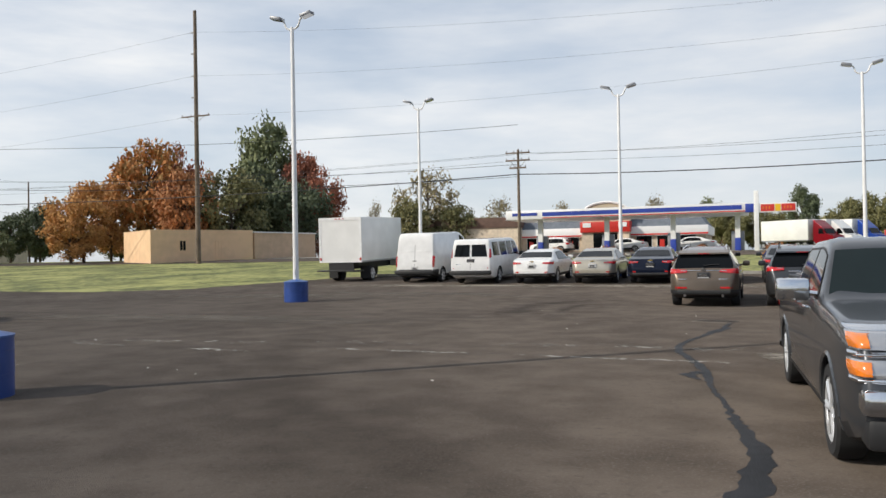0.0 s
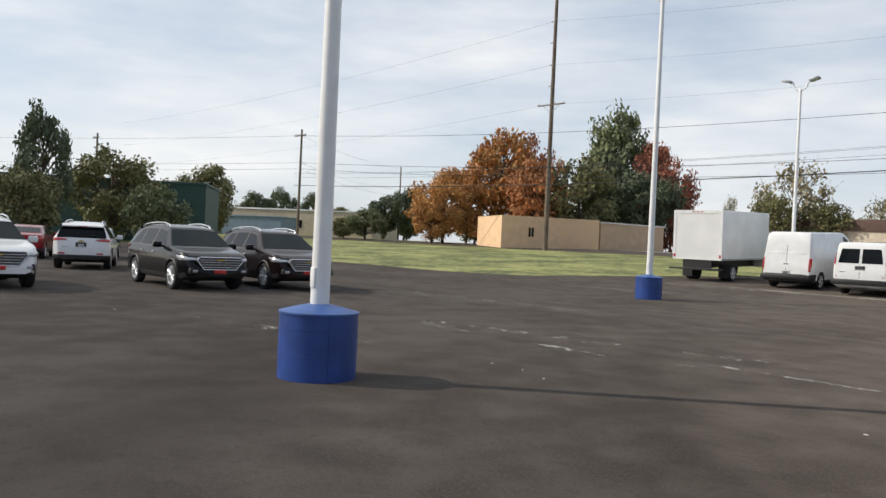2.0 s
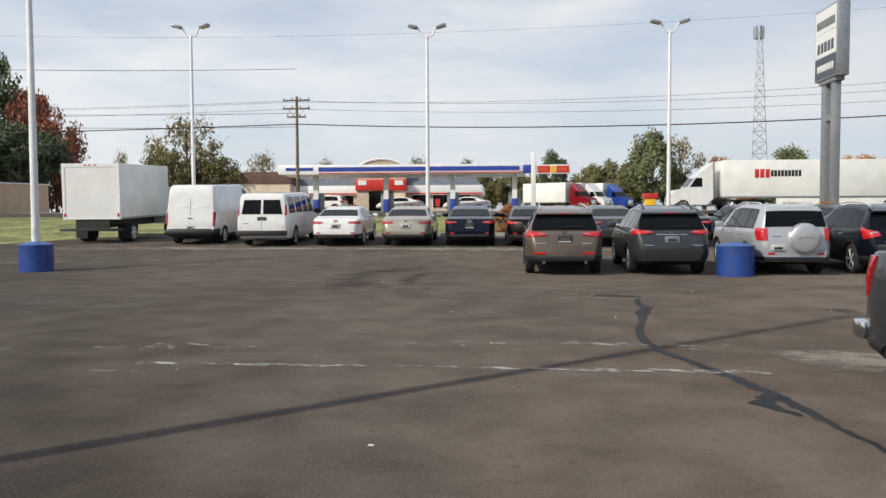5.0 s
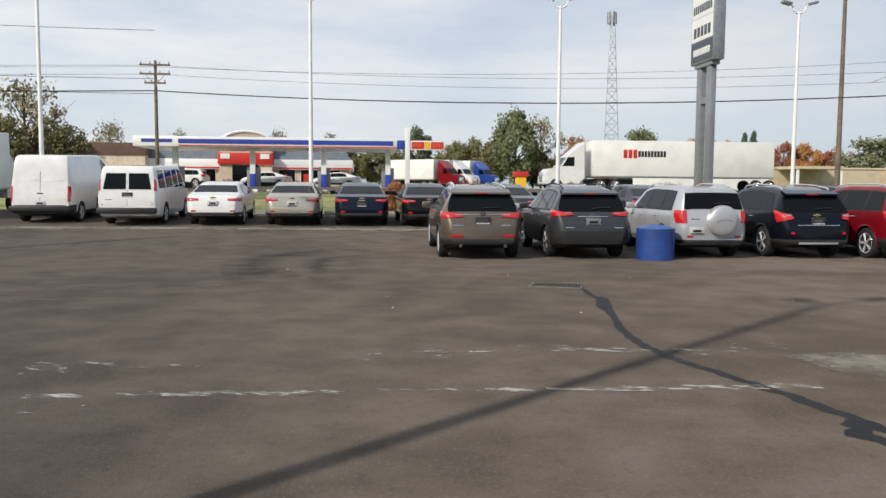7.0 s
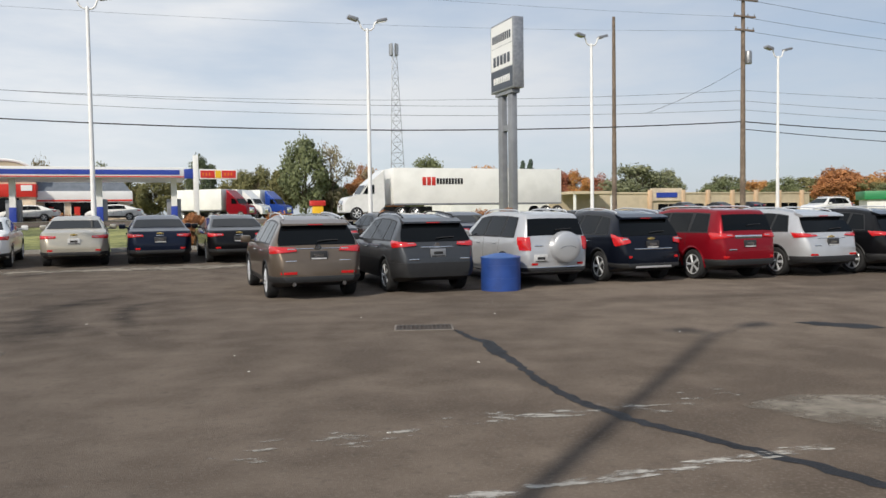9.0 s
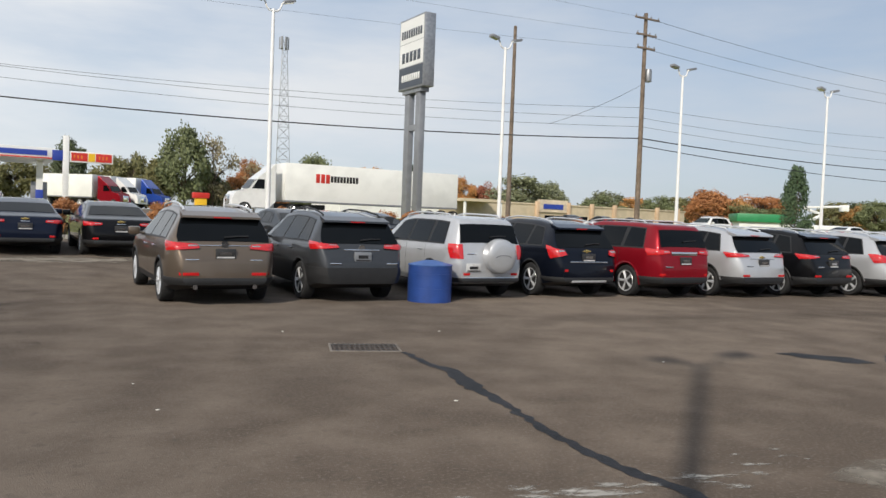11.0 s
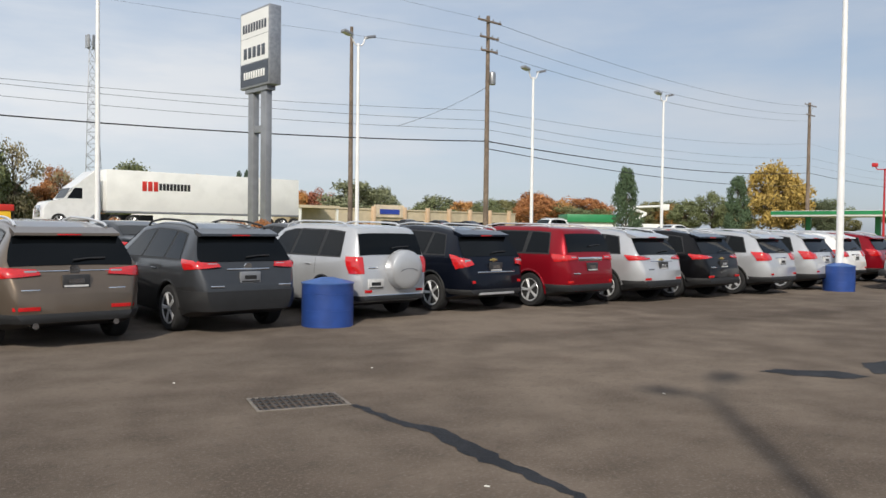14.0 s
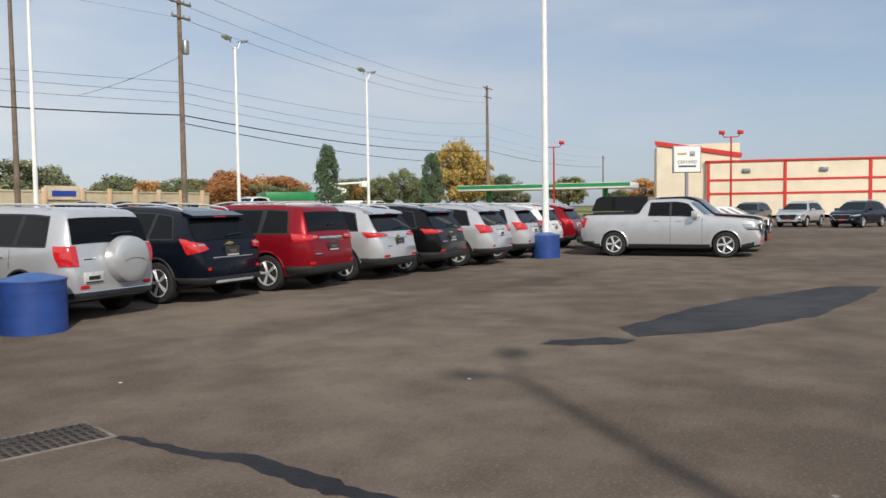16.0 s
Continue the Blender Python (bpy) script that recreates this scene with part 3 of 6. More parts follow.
    def side_pane(self, sgn, xb0, xb1, xt0, xt1, f0=0.10, f1=0.90, off=0.006):
        """A side window between the belt line and the roof edge."""
        bm = bmesh.new()
        n = 6
        lo, hi = [], []
        for i in range(n + 1):
            k = i / n
            for f, xa, xc, out in ((f0, xb0, xb1, lo), (f1, xt0, xt1, hi)):
                x = xa + (xc - xa) * k
                r = self.ring(x)
                (y0, z0), (y1, z1) = r[6], r[7]
                out.append(bm.verts.new((x, sgn * (y0 + (y1 - y0) * f + off), z0 + (z1 - z0) * f + off * 0.3)))
        for i in range(n):
            bm.faces.new((lo[i], lo[i + 1], hi[i + 1], hi[i]))
        return bm


def corner_lamp(sh, sgn, z0, z1, yin, wrap, front=False, sweep=0.0, taper=0.0):
    """A lamp that wraps round the corner of the body, following its outline."""
    bm = bmesh.new()
    rows = []
    d = -1 if front else 1
    for i in range(6):
        f = i / 5
        z = z0 + (z1 - z0) * f
        x0 = sh.nose(z) if front else sh.tail(z)
        yi = yin + sweep * f
        end = wrap * (0.80 + 0.20 * f)
        pts = [(x0, yi)]
        for k in np.linspace(0.0, end, 26):
            y = sh.side(x0 + d * k, z)
            if y > yi + 0.01:
                pts.append((x0 + d * k, y))
        P = np.array(pts)
        s = np.concatenate([[0], np.cumsum(np.hypot(*np.diff(P, axis=0).T))])
        q = np.linspace(0, s[-1], 10)
        X, Y = np.interp(q, s, P[:, 0]), np.interp(q, s, P[:, 1])
        tx, ty = np.gradient(X), np.gradient(Y)
        ln = np.hypot(tx, ty) + 1e-9
        nx, ny = -d * np.abs(ty) / ln, np.abs(tx) / ln
        bulge = 0.016 + 0.010 * math.sin(math.pi * f)
        outer = [(a + u * bulge, b + v * bulge) for a, b, u, v in zip(X, Y, nx, ny)]
        inner = [(a - u * 0.04, b - v * 0.04) for a, b, u, v in zip(X, Y, nx, ny)][::-1]
        g = [1 - taper * (1 - k / 9) for k in range(10)]
        zc = z0 + (z1 - z0) * (0.35 if front else 0.6)
        rows.append([bm.verts.new((p[0], sgn * p[1], zc + (z - zc) * c)) for p, c in zip(outer + inner, g + g[::-1])])
    n = len(rows[0])
    for A, B in zip(rows, rows[1:]):
        for k in range(n):
            bm.faces.new((A[k], A[(k + 1) % n], B[(k + 1) % n], B[k]))
    bm.faces.new(rows[0])
    bm.faces.new(rows[-1][::-1])
    return bm


PROFILES = {
    "suv": dict(L=4.65, W=1.86, top=[(0, 0.66), (0.05, 0.92), (0.13, 1.06), (0.46, 1.50), (0.58, 1.585), (1.25, 1.665), (2.1, 1.68), (2.75, 1.60), (3.50, 1.10), (4.25, 0.98), (4.52, 0.86), (4.65, 0.56)], belt=(1.10, 1.00), wb=2.74, rear=0.96, r=0.36, rg=(0.16, 0.47), ws=(2.84, 3.46), win=[(0.62, 1.18, 0.82, 1.16), (1.26, 2.10, 1.24, 2.02), (2.18, 3.12, 2.10, 2.62)]),
    "boxy": dict(L=4.60, W=1.84, top=[(0, 0.66), (0.03, 0.95), (0.07, 1.12), (0.24, 1.58), (0.34, 1.68), (1.0, 1.72), (2.2, 1.72), (2.75, 1.62), (3.40, 1.14), (4.2, 1.04), (4.48, 0.90), (4.60, 0.56)], belt=(1.12, 1.04), wb=2.68, rear=0.95, r=0.36, rg=(0.10, 0.25), ws=(2.82, 3.36), win=[(0.48, 1.10, 0.58, 1.06), (1.20, 2.06, 1.18, 1.98), (2.15, 3.05, 2.07, 2.60)]),
    "sedan": dict(L=4.92, W=1.85, top=[(0, 0.60), (0.04, 0.86), (0.12, 1.02), (0.55, 1.09), (1.32, 1.36), (1.9, 1.455), (2.6, 1.46), (3.0, 1.39), (3.75, 0.99), (4.5, 0.87), (4.8, 0.72), (4.92, 0.48)], belt=(1.02, 0.94), wb=2.83, rear=1.08, r=0.335, rg=(0.66, 1.28), ws=(3.08, 3.72), win=[(1.34, 1.62, 1.55, 1.64), (1.68, 2.38, 1.70, 2.34), (2.46, 3.38, 2.42, 2.88)]),
    "van": dict(L=5.69, W=2.01, top=[(0, 0.62), (0.03, 0.95), (0.06, 1.25), (0.20, 1.98), (0.34, 2.07), (3.9, 2.08), (4.35, 1.98), (4.95, 1.24), (5.45, 1.05), (5.60, 0.9), (5.69, 0.55)], belt=(1.22, 1.16), wb=3.43, rear=1.23, r=0.37, rg=None, ws=(4.38, 4.92), win=[(0.42, 1.40, 0.50, 1.40), (1.55, 2.60, 1.55, 2.60), (2.72, 3.55, 2.72, 3.52), (3.68, 4.62, 3.66, 4.22)]),
    "cargo": dict(L=5.98, W=2.06, top=[(0, 0.66), (0.03, 1.0), (0.06, 1.3), (0.22, 2.34), (0.40, 2.50), (4.0, 2.52), (4.55, 2.3), (5.15, 1.40), (5.70, 1.16), (5.90, 0.9), (5.98, 0.55)], belt=(1.36, 1.26), wb=3.75, rear=1.08, r=0.36, rg=None, ws=(4.50, 5.10), win=[(3.85, 4.75, 3.85, 4.40)]),
    "pickup": dict(L=5.85, W=2.03, top=[(0, 0.62), (0.03, 1.0), (0.06, 1.36), (1.98, 1.38), (2.06, 1.45), (2.20, 1.80), (2.35, 1.86), (3.3, 1.88), (3.65, 1.80), (4.22, 1.30), (5.45, 1.20), (5.72, 1.12), (5.80, 0.9), (5.85, 0.55)], belt=(1.33, 1.24), wb=3.64, rear=1.17, r=0.40, rg=(2.07, 2.19), ws=(3.70, 4.18), win=[(2.36, 3.02, 2.42, 3.02), (3.10, 3.98, 3.10, 3.62)]),
}


def vehicle(name, kind, color, label, category, parts=(), scale=(1, 1, 1), cladding=0.40, spokes=5, group="", glass=None):
    """A vehicle with its parts, built at the origin: the tail at -L/2, driving towards +x."""
    p = PROFILES[kind]
    sh = Shell(p["L"], p["W"], p["top"], p["belt"], tumble={"van": 0.14, "cargo": 0.10, "boxy": 0.36, "pickup": 0.30}.get(kind, 0.50), round_end=0.12 if kind not in ("van", "cargo", "pickup") else 0.05)
    L, W, r = p["L"], p["W"], p["r"]
    car = thing(name, Matrix.Identity(4), label, category, group)
    ax = [p["rear"], p["rear"] + p["wb"]]
    me = sh.build(cladding, ax, r)
    me.materials[0], me.materials[1] = color, BLACKP
    M = Matrix.Translation((-L / 2, 0, 0))
    kids = []

    def add(nm, bm, m, lab="", parent=None):
        ob = part(nm, bm, m, parent or car, lab)
        if parent is None:
            ob.matrix_basis = M
        return ob

    share("body", me, car, M)
    if cladding:
        for sgn in (1, -1):
            add("lower_bumper", corner_lamp(sh, sgn, sh.bot0 + 0.135, max(0.47, cladding + 0.05), 0.0, 0.52), BLACKP)
    ty, rm, ds = wheel_meshes(r, 0.235, spokes)
    for x in ax:
        for sgn in (1, -1):
            wh = new("wheel")
            wh.parent = car
            wh.matrix_basis = M @ pose(x, sgn * (W / 2 - 0.125), r, 0, 0, 0 if sgn > 0 else 180)
            share("tyre", ty, wh)
            share("rim", rm, wh)
            share("brake", ds, wh)
    if kind in ("suv", "boxy", "pickup"):
        for x in ax:
            for sgn in (1, -1):
                pts = []
                for a in np.linspace(radians(-8), radians(188), 17):
                    px, pz = x + r * 1.17 * math.cos(a), r * 1.02 + r * 1.17 * math.sin(a)
                    pts.append((px, sgn * (sh.side(px, pz) - 0.012), pz))
                add("arch_lip", path_tube(bmesh.new(), pts, 0.026, 6), color if kind == "pickup" or color is P_RED else BLACKP)
    gl = glass or TINT
    if p["rg"]:
        add("rear_window", sh.top_patch(p["rg"][0], p["rg"][1], 0.035 if kind != "sedan" else 0.09), gl)
    add("windscreen", sh.top_patch(p["ws"][1], p["ws"][0], 0.05), CLEARG)
    for sgn in (1, -1):
        if kind not in ("van", "cargo"):
            q = p["win"]
            add("window_surround", sh.side_pane(sgn, q[0][0] - 0.04, q[-1][1] + 0.03, q[0][2] - 0.03, q[-1][3] + 0.02, 0.04, 0.95, 0.003), BLACKP)
        for w in p["win"]:
            add("side_window", sh.side_pane(sgn, *w), gl)
        # dark shut lines of the doors
        for xg in [p["win"][-1][1] + 0.10, (p["win"][-1][0] + p["win"][-2][1]) / 2 if len(p["win"]) > 1 else p["win"][-1][0] - 0.1] + ([p["win"][-2][0] + 0.02] if len(p["win"]) > 2 else []):
            bm = bmesh.new()
            zz = np.linspace(0.42, sh.beltz(xg) - 0.01, 6)
            if abs(xg - ax[0]) < r * 1.2 or abs(xg - ax[1]) < r * 1.2:
                zz = np.linspace(r * 2.2, sh.beltz(xg) - 0.01, 4)
            for a, b in zip(zz, zz[1:]):
                ya, yb = sh.side(xg, a) + 0.002, sh.side(xg, b) + 0.002
                bm.faces.new([bm.verts.new(v) for v in ((xg - 0.006, sgn * ya, a), (xg + 0.006, sgn * ya, a), (xg + 0.006, sgn * yb, b), (xg - 0.006, sgn * yb, b))])
            add("door_gap", bm, BLACKP)
        for w in p["win"][-2:]:
            zh = sh.beltz(w[0]) - 0.12
            xh = w[0] + 0.14
            bm = bmesh.new()
            tube(bm, (xh, sgn * (sh.side(xh, zh) + 0.02), zh), (xh + 0.2, sgn * (sh.side(xh + 0.2, zh) + 0.02), zh), 0.014, seg=8)
            for q in (xh + 0.01, xh + 0.19):
                tube(bm, (q, sgn * (sh.side(q, zh) - 0.01), zh), (q, sgn * (sh.side(q, zh) + 0.02), zh), 0.012, seg=6)
            add("door_handle", bm, CHROME if "chrome" in parts else color)
        xm = p["win"][-1][1] - 0.12
        zm = sh.beltz(xm) + 0.10
        ym = sh.side(xm, sh.beltz(xm))
        bm = bmesh.new()
        big = 1.35 if kind in ("pickup", "van", "cargo") else 1.0
        box(bm, xm - 0.06 * big, xm + 0.09 * big, sgn * (ym + 0.05), sgn * (ym + 0.05 + 0.21 * big), zm - 0.08 * big, zm + 0.08 * big, bevel=0.035)
        tube(bm, (xm, sgn * (ym - 0.03), zm - 0.05), (xm, sgn * (ym + 0.09), zm - 0.03), 0.03, 0.025, 8)
        add("mirror", bm, CHROME if "chrome_mirror" in parts else (BLACKP if kind in ("van", "cargo") else color))
    for o in parts:
        if o == "rails":
            for sgn in (1, -1):
                xs = np.linspace(0.75, 2.55, 9)
                pts = [(x, sgn * (sh.roof(x) - 0.06), sh.top(x) + 0.045) for x in xs]
                pts = [(xs[0] - 0.1, pts[0][1], sh.top(xs[0]) - 0.0)] + pts + [(xs[-1] + 0.1, pts[-1][1], sh.top(xs[-1]) - 0.02)]
                add("roof_rail", path_tube(bmesh.new(), pts, 0.018, 8), BLACKP if "dark_rails" in parts else ALLOY)
        elif o == "spoiler" and p["rg"]:
            x = p["rg"][1] + 0.02
            z = sh.top(x)
            w = sh.roof(x) - 0.03
            bm = bmesh.new()
            prof = [(x - 0.16, z - 0.03), (x - 0.15, z + 0.005), (x + 0.14, sh.top(x + 0.14) + 0.006), (x + 0.05, z - 0.06)]
            a = [bm.verts.new((q[0], -w, q[1])) for q in prof]
            b = [bm.verts.new((q[0], w, q[1])) for q in prof]
            for k in range(4):
                bm.faces.new((a[k], a[(k + 1) % 4], b[(k + 1) % 4], b[k]))
            bm.faces.new(a[::-1]); bm.faces.new(b)
            add("spoiler", bm, color)
            add("brake_light", boxb(x - 0.165, x - 0.145, -0.15, 0.15, z - 0.028, z - 0.008, bevel=0.003), REDL)
        elif o == "wiper":
            x = p["rg"][0] + 0.03
            bm = bmesh.new()
            q = [(x - 0.03, 0.0, sh.top(x) + 0.03), (x + 0.0, -0.2, sh.top(x) + 0.05), (x + 0.01, -0.42, sh.top(x) + 0.055)]
            path_tube(bm, q, 0.014, 6)
            add("wiper", bm, BLACKP)
        elif isinstance(o, tuple) and o[0] == "tail":
            _, z0, z1, yin, wrap = o[:5]
            for sgn in (1, -1):
                tl = add("tail_light", corner_lamp(sh, sgn, z0, z1, yin, wrap, sweep=o[5] if len(o) > 5 else 0.0, taper=0.55 if len(o) > 6 else 0.2 if len(o) > 5 else 0.0), REDL, "red tail light")
                if len(o) > 6:
                    yc, zc = yin + 0.12, z0 + (z1 - z0) * 0.56
                    x = sh.tailxy(yc, zc) - 0.012
                    hh = (z1 - z0) * 0.17
                    part("reversing_lens", boxb(x - 0.020, x + 0.03, sgn * (yc - 0.08), sgn * (yc + 0.07), zc - hh, zc + hh * 0.6, bevel=0.008), CLEARL, tl)
        elif isinstance(o, tuple) and o[0] == "bar":
            _, z, hw, h = o
            x = sh.tail(z)
            add("chrome_bar", boxb(x - 0.022, x + 0.03, -hw, hw, z - h / 2, z + h / 2, bevel=0.008), CHROME, "bright chrome strip")
        elif isinstance(o, tuple) and o[0] == "plate":
            _, z, y, m = o
            x = sh.tail(z - 0.07)
            pl = add("number_plate", boxb(x - 0.020, x + 0.03, y - 0.17, y + 0.17, z - 0.085, z + 0.085, bevel=0.006), m)
            part("plate_frame", boxb(x - 0.024, x - 0.016, y - 0.15, y + 0.15, z - 0.075, z - 0.05), PLATE if m is DARKPLATE else DARKPLATE, pl)
            part("plate_text", boxb(x - 0.023, x - 0.016, y - 0.10, y + 0.10, z - 0.03, z + 0.03), CHROME if m is DARKPLATE else BLACKP, pl)
        elif isinstance(o, tuple) and o[0] == "badge":
            _, z, shape, m = o
            x = sh.tail(z)
            bm = bmesh.new()
            if shape == "round":
                lathe(bm, [(0.03, -0.012), (0.065, -0.012), (0.07, 0.0), (0.065, 0.012), (0.03, 0.012)], 20)
                bmesh.ops.rotate(bm, verts=bm.verts, matrix=Matrix.Rotation(radians(90), 3, "Y"))
            else:
                box(bm, -0.012, 0.012, -0.095, 0.095, -0.018, 0.018, bevel=0.005)
                box(bm, -0.012, 0.012, -0.03, 0.03, -0.036, 0.036, bevel=0.005)
            bmesh.ops.translate(bm, verts=bm.verts, vec=(x - 0.018, 0, z))
            add("badge", bm, m)
        elif isinstance(o, tuple) and o[0] == "letters":
            _, z, ys = o
            for y in ys:
                x = sh.tailxy(abs(y) + 0.08, z)
                add("lettering", boxb(x - 0.012, x + 0.03, y - 0.11, y + 0.11, z - 0.016, z + 0.016, bevel=0.003), CHROME)
        elif isinstance(o, tuple) and o[0] == "reflector":
            _, z, y0, y1 = o
            y0, y1 = y0 * 0.92, y1 * 0.86
            for sgn in (1, -1):
                bm = bmesh.new()
                rows = [[bm.verts.new((sh.tailxy(y, z) + dx, sgn * y, z + dz)) for y in np.linspace(y0, y1, 5)] for dx, dz in ((-0.012, -0.025), (-0.014, 0.0), (-0.012, 0.025), (0.05, 0.025), (0.05, -0.025))]
                for k in range(5):
                    for c in range(4):
                        bm.faces.new((rows[k][c], rows[k][c + 1], rows[(k + 1) % 5][c + 1], rows[(k + 1) % 5][c]))
                for c in (0, 4):
                    bm.faces.new([rw[c] for rw in rows])
                add("reflector", bm, REDL)
        elif o == "bumper_lip":
            add("bumper_trim", boxb(-0.014, 0.08, -0.60, 0.60, 0.455, 0.485, bevel=0.012), CHROME)
        elif o == "skid":
            bm = boxb(-0.025, 0.10, -0.50, 0.50, 0.36, 0.45, bevel=0.02)
            add("skid_plate", bm, ALLOY)
        elif o == "exhaust":
            for sgn in (1, -1):
                add("exhaust_tip", tube(bmesh.new(), (-0.02, sgn * 0.5, 0.34), (0.2, sgn * 0.5, 0.34), 0.04, seg=14), CHROME)
        elif o == "spare":
            x = sh.tail(1.0)
            bm = lathe(bmesh.new(), [(0.05, -0.115), (0.20, -0.11), (0.30, -0.095), (0.345, -0.06), (0.36, 0.0), (0.36, 0.13), (0.33, 0.16), (0.05, 0.16)], 40, "Y")
            bmesh.ops.rotate(bm, verts=bm.verts, matrix=Matrix.Rotation(radians(-90), 3, "Z"))
            bmesh.ops.translate(bm, verts=bm.verts, vec=(x - 0.17, -0.16, 0.93))
            sp = add("spare_wheel_cover", bm, color, "round silver spare wheel cover")
            bm = bmesh.new()
            path_tube(bm, [(x - 0.288, -0.16 + 0.22 * math.cos(a), 0.86 + 0.10 * math.sin(a)) for a in np.linspace(0.5, 2.6, 7)], 0.008, 6)
            part("swoosh", bm, GREYPOST, sp)
        elif o == "rear_doors":
            x = sh.tail(1.7)
            for sgn in (1, -1):
                w = 0.80 * W / 2
                za, zb = (1.27, 1.82)
                if "glazed" in parts:
                    bm = bmesh.new()
                    rows = []
                    for z in np.linspace(za, zb, 6):
                        yo = w - 0.03 - 0.10 * (z - za) / (zb - za)
                        rows.append([bm.verts.new((sh.tail(z) + dx, sgn * y, z)) for dx, y in ((-0.022, 0.05), (-0.022, yo), (0.05, yo), (0.05, 0.05))])
                    for A, B in zip(rows, rows[1:]):
                        for k in range(4):
                            bm.faces.new((A[k], A[(k + 1) % 4], B[(k + 1) % 4], B[k]))
                    bm.faces.new(rows[0])
                    bm.faces.new(rows[-1][::-1])
                    add("rear_window", bm, TINT)
                else:
                    add("door_panel", boxb(sh.tail(1.5) - 0.006, sh.tail(1.5) + 0.05, sgn * 0.06, sgn * (w - 0.05), 1.38, 1.62, bevel=0.006), color)
            zz = np.linspace(0.70, 1.9 if kind == "van" else 2.2, 8)
            bm = bmesh.new()
            for a, b in zip(zz, zz[1:]):
                bm.faces.new([bm.verts.new(v) for v in ((sh.tail(a) - 0.006, -0.007, a), (sh.tail(a) - 0.006, 0.007, a), (sh.tail(b) - 0.006, 0.007, b), (sh.tail(b) - 0.006, -0.007, b))])
            add("door_gap", bm, BLACKP)
            add("door_handle", boxb(sh.tail(1.12) - 0.03, sh.tail(1.12) + 0.02, -0.1, 0.1, 1.08, 1.12, bevel=0.008), BLACKP)
        elif o == "step_bumper":
            add("rear_bumper", boxb(-0.16, 0.06, -W / 2 * 0.96, W / 2 * 0.96, 0.44, 0.64, bevel=0.04), CHROME if "chrome" in parts else BLACKP)
        elif o == "bed":
            bl = add("bed_liner", boxb(0.10, 1.92, -0.72, 0.72, 1.30, sh.top(1.0) + 0.014, bevel=0.01), BLACKP)
            for sgn in (1, -1):
                part("bed_rail", boxb(0.06, 1.95, sgn * 0.74, sgn * 0.86, 1.34, sh.top(1.0) + 0.03, bevel=0.012), BLACKP, bl)
        elif o == "topper":
            bm = bmesh.new()
            sh2 = [(0.08, 1.40), (0.22, 1.82), (0.35, 1.90), (2.02, 1.90), (2.02, 1.40)]
            a = [bm.verts.new((q[0], -0.86 + 0.25 * (q[1] - 1.4), q[1])) for q in sh2]
            b = [bm.verts.new((q[0], 0.86 - 0.25 * (q[1] - 1.4), q[1])) for q in sh2]
            for k in range(5):
                bm.faces.new((a[k], a[(k + 1) % 5], b[(k + 1) % 5], b[k]))
            bm.faces.new(a[::-1]); bm.faces.new(b)
            add("topper", bm, color)
        elif isinstance(o, tuple) and o[0] == "front":
            _, z0, z1, yin, wrap, style = o
            zm = (z0 + z1) / 2
            for sgn in (1, -1):
                if style == "stacked":
                    for za, zb in ((z0 - 0.03, zm - 0.035), (zm + 0.035, z1 + 0.03)):
                        hl = add("headlight", corner_lamp(sh, sgn, za, zb, yin, wrap, front=True), CLEARL, "clear stacked headlight")
                        part("indicator", corner_lamp(sh, sgn, za + 0.012, zb - 0.012, W / 2 * 0.85, wrap * 0.94, front=True), AMBER, hl, "amber indicator lens").scale = (1.003, 1.005, 1)
                        part("reflector_bowl", boxb(sh.nose(zb) - 0.05, sh.nose(zb) + 0.034, sgn * (yin + 0.03), sgn * (yin + 0.10), za + 0.02, zb - 0.02, bevel=0.01), BLACKP, hl)
                    for zc in (z0 - 0.05, zm, z1 + 0.05):
                        add("chrome_strip", corner_lamp(sh, sgn, zc - 0.018, zc + 0.018, 0.0, wrap * 0.9, front=True), CHROME)
                else:
                    hl = add("headlight", corner_lamp(sh, sgn, z0, z1, yin, wrap, front=True, taper=0.45), CLEARL, "clear swept-back headlight")
                    part("lens_rim", corner_lamp(sh, sgn, z0 - 0.012, z0 + 0.02, yin, wrap * 0.9, front=True), BLACKP, hl)
                fx = sh.nose(0.56)
                fog = add("fog_light", boxb(fx - 0.20, fx - 0.004, sgn * 0.54, sgn * 0.78, 0.45, 0.60, bevel=0.03), BLACKP, "dark fog light recess")
                part("lens", boxb(fx - 0.16, fx + 0.006, sgn * 0.58, sgn * 0.72, 0.48, 0.56, bevel=0.02), CLEARL, fog)
            xg = max(sh.nose(z0 - 0.16), sh.nose(z0))
            zt, zb = z1 - 0.03, z0 - 0.22
            hexa = [(-yin * 0.93, zt), (yin * 0.93, zt), (yin + 0.02, z0 + 0.01), (yin * 0.72, zb), (-yin * 0.72, zb), (-yin - 0.02, z0 + 0.01)]
            bm = bmesh.new()
            va = [bm.verts.new((xg - 0.12, y, z)) for y, z in hexa]
            vb = [bm.verts.new((xg + 0.022, y, z)) for y, z in hexa]
            bm.faces.new(va[::-1])
            bm.faces.new(vb)
            for k in range(6):
                bm.faces.new((va[k], va[(k + 1) % 6], vb[(k + 1) % 6], vb[k]))
            gr = add("grille", bm, BLACKP)
            part("grille_surround", path_tube(bmesh.new(), [(xg + 0.022, y, z) for y, z in hexa + hexa[:1]], 0.016, 8), CHROME, gr)
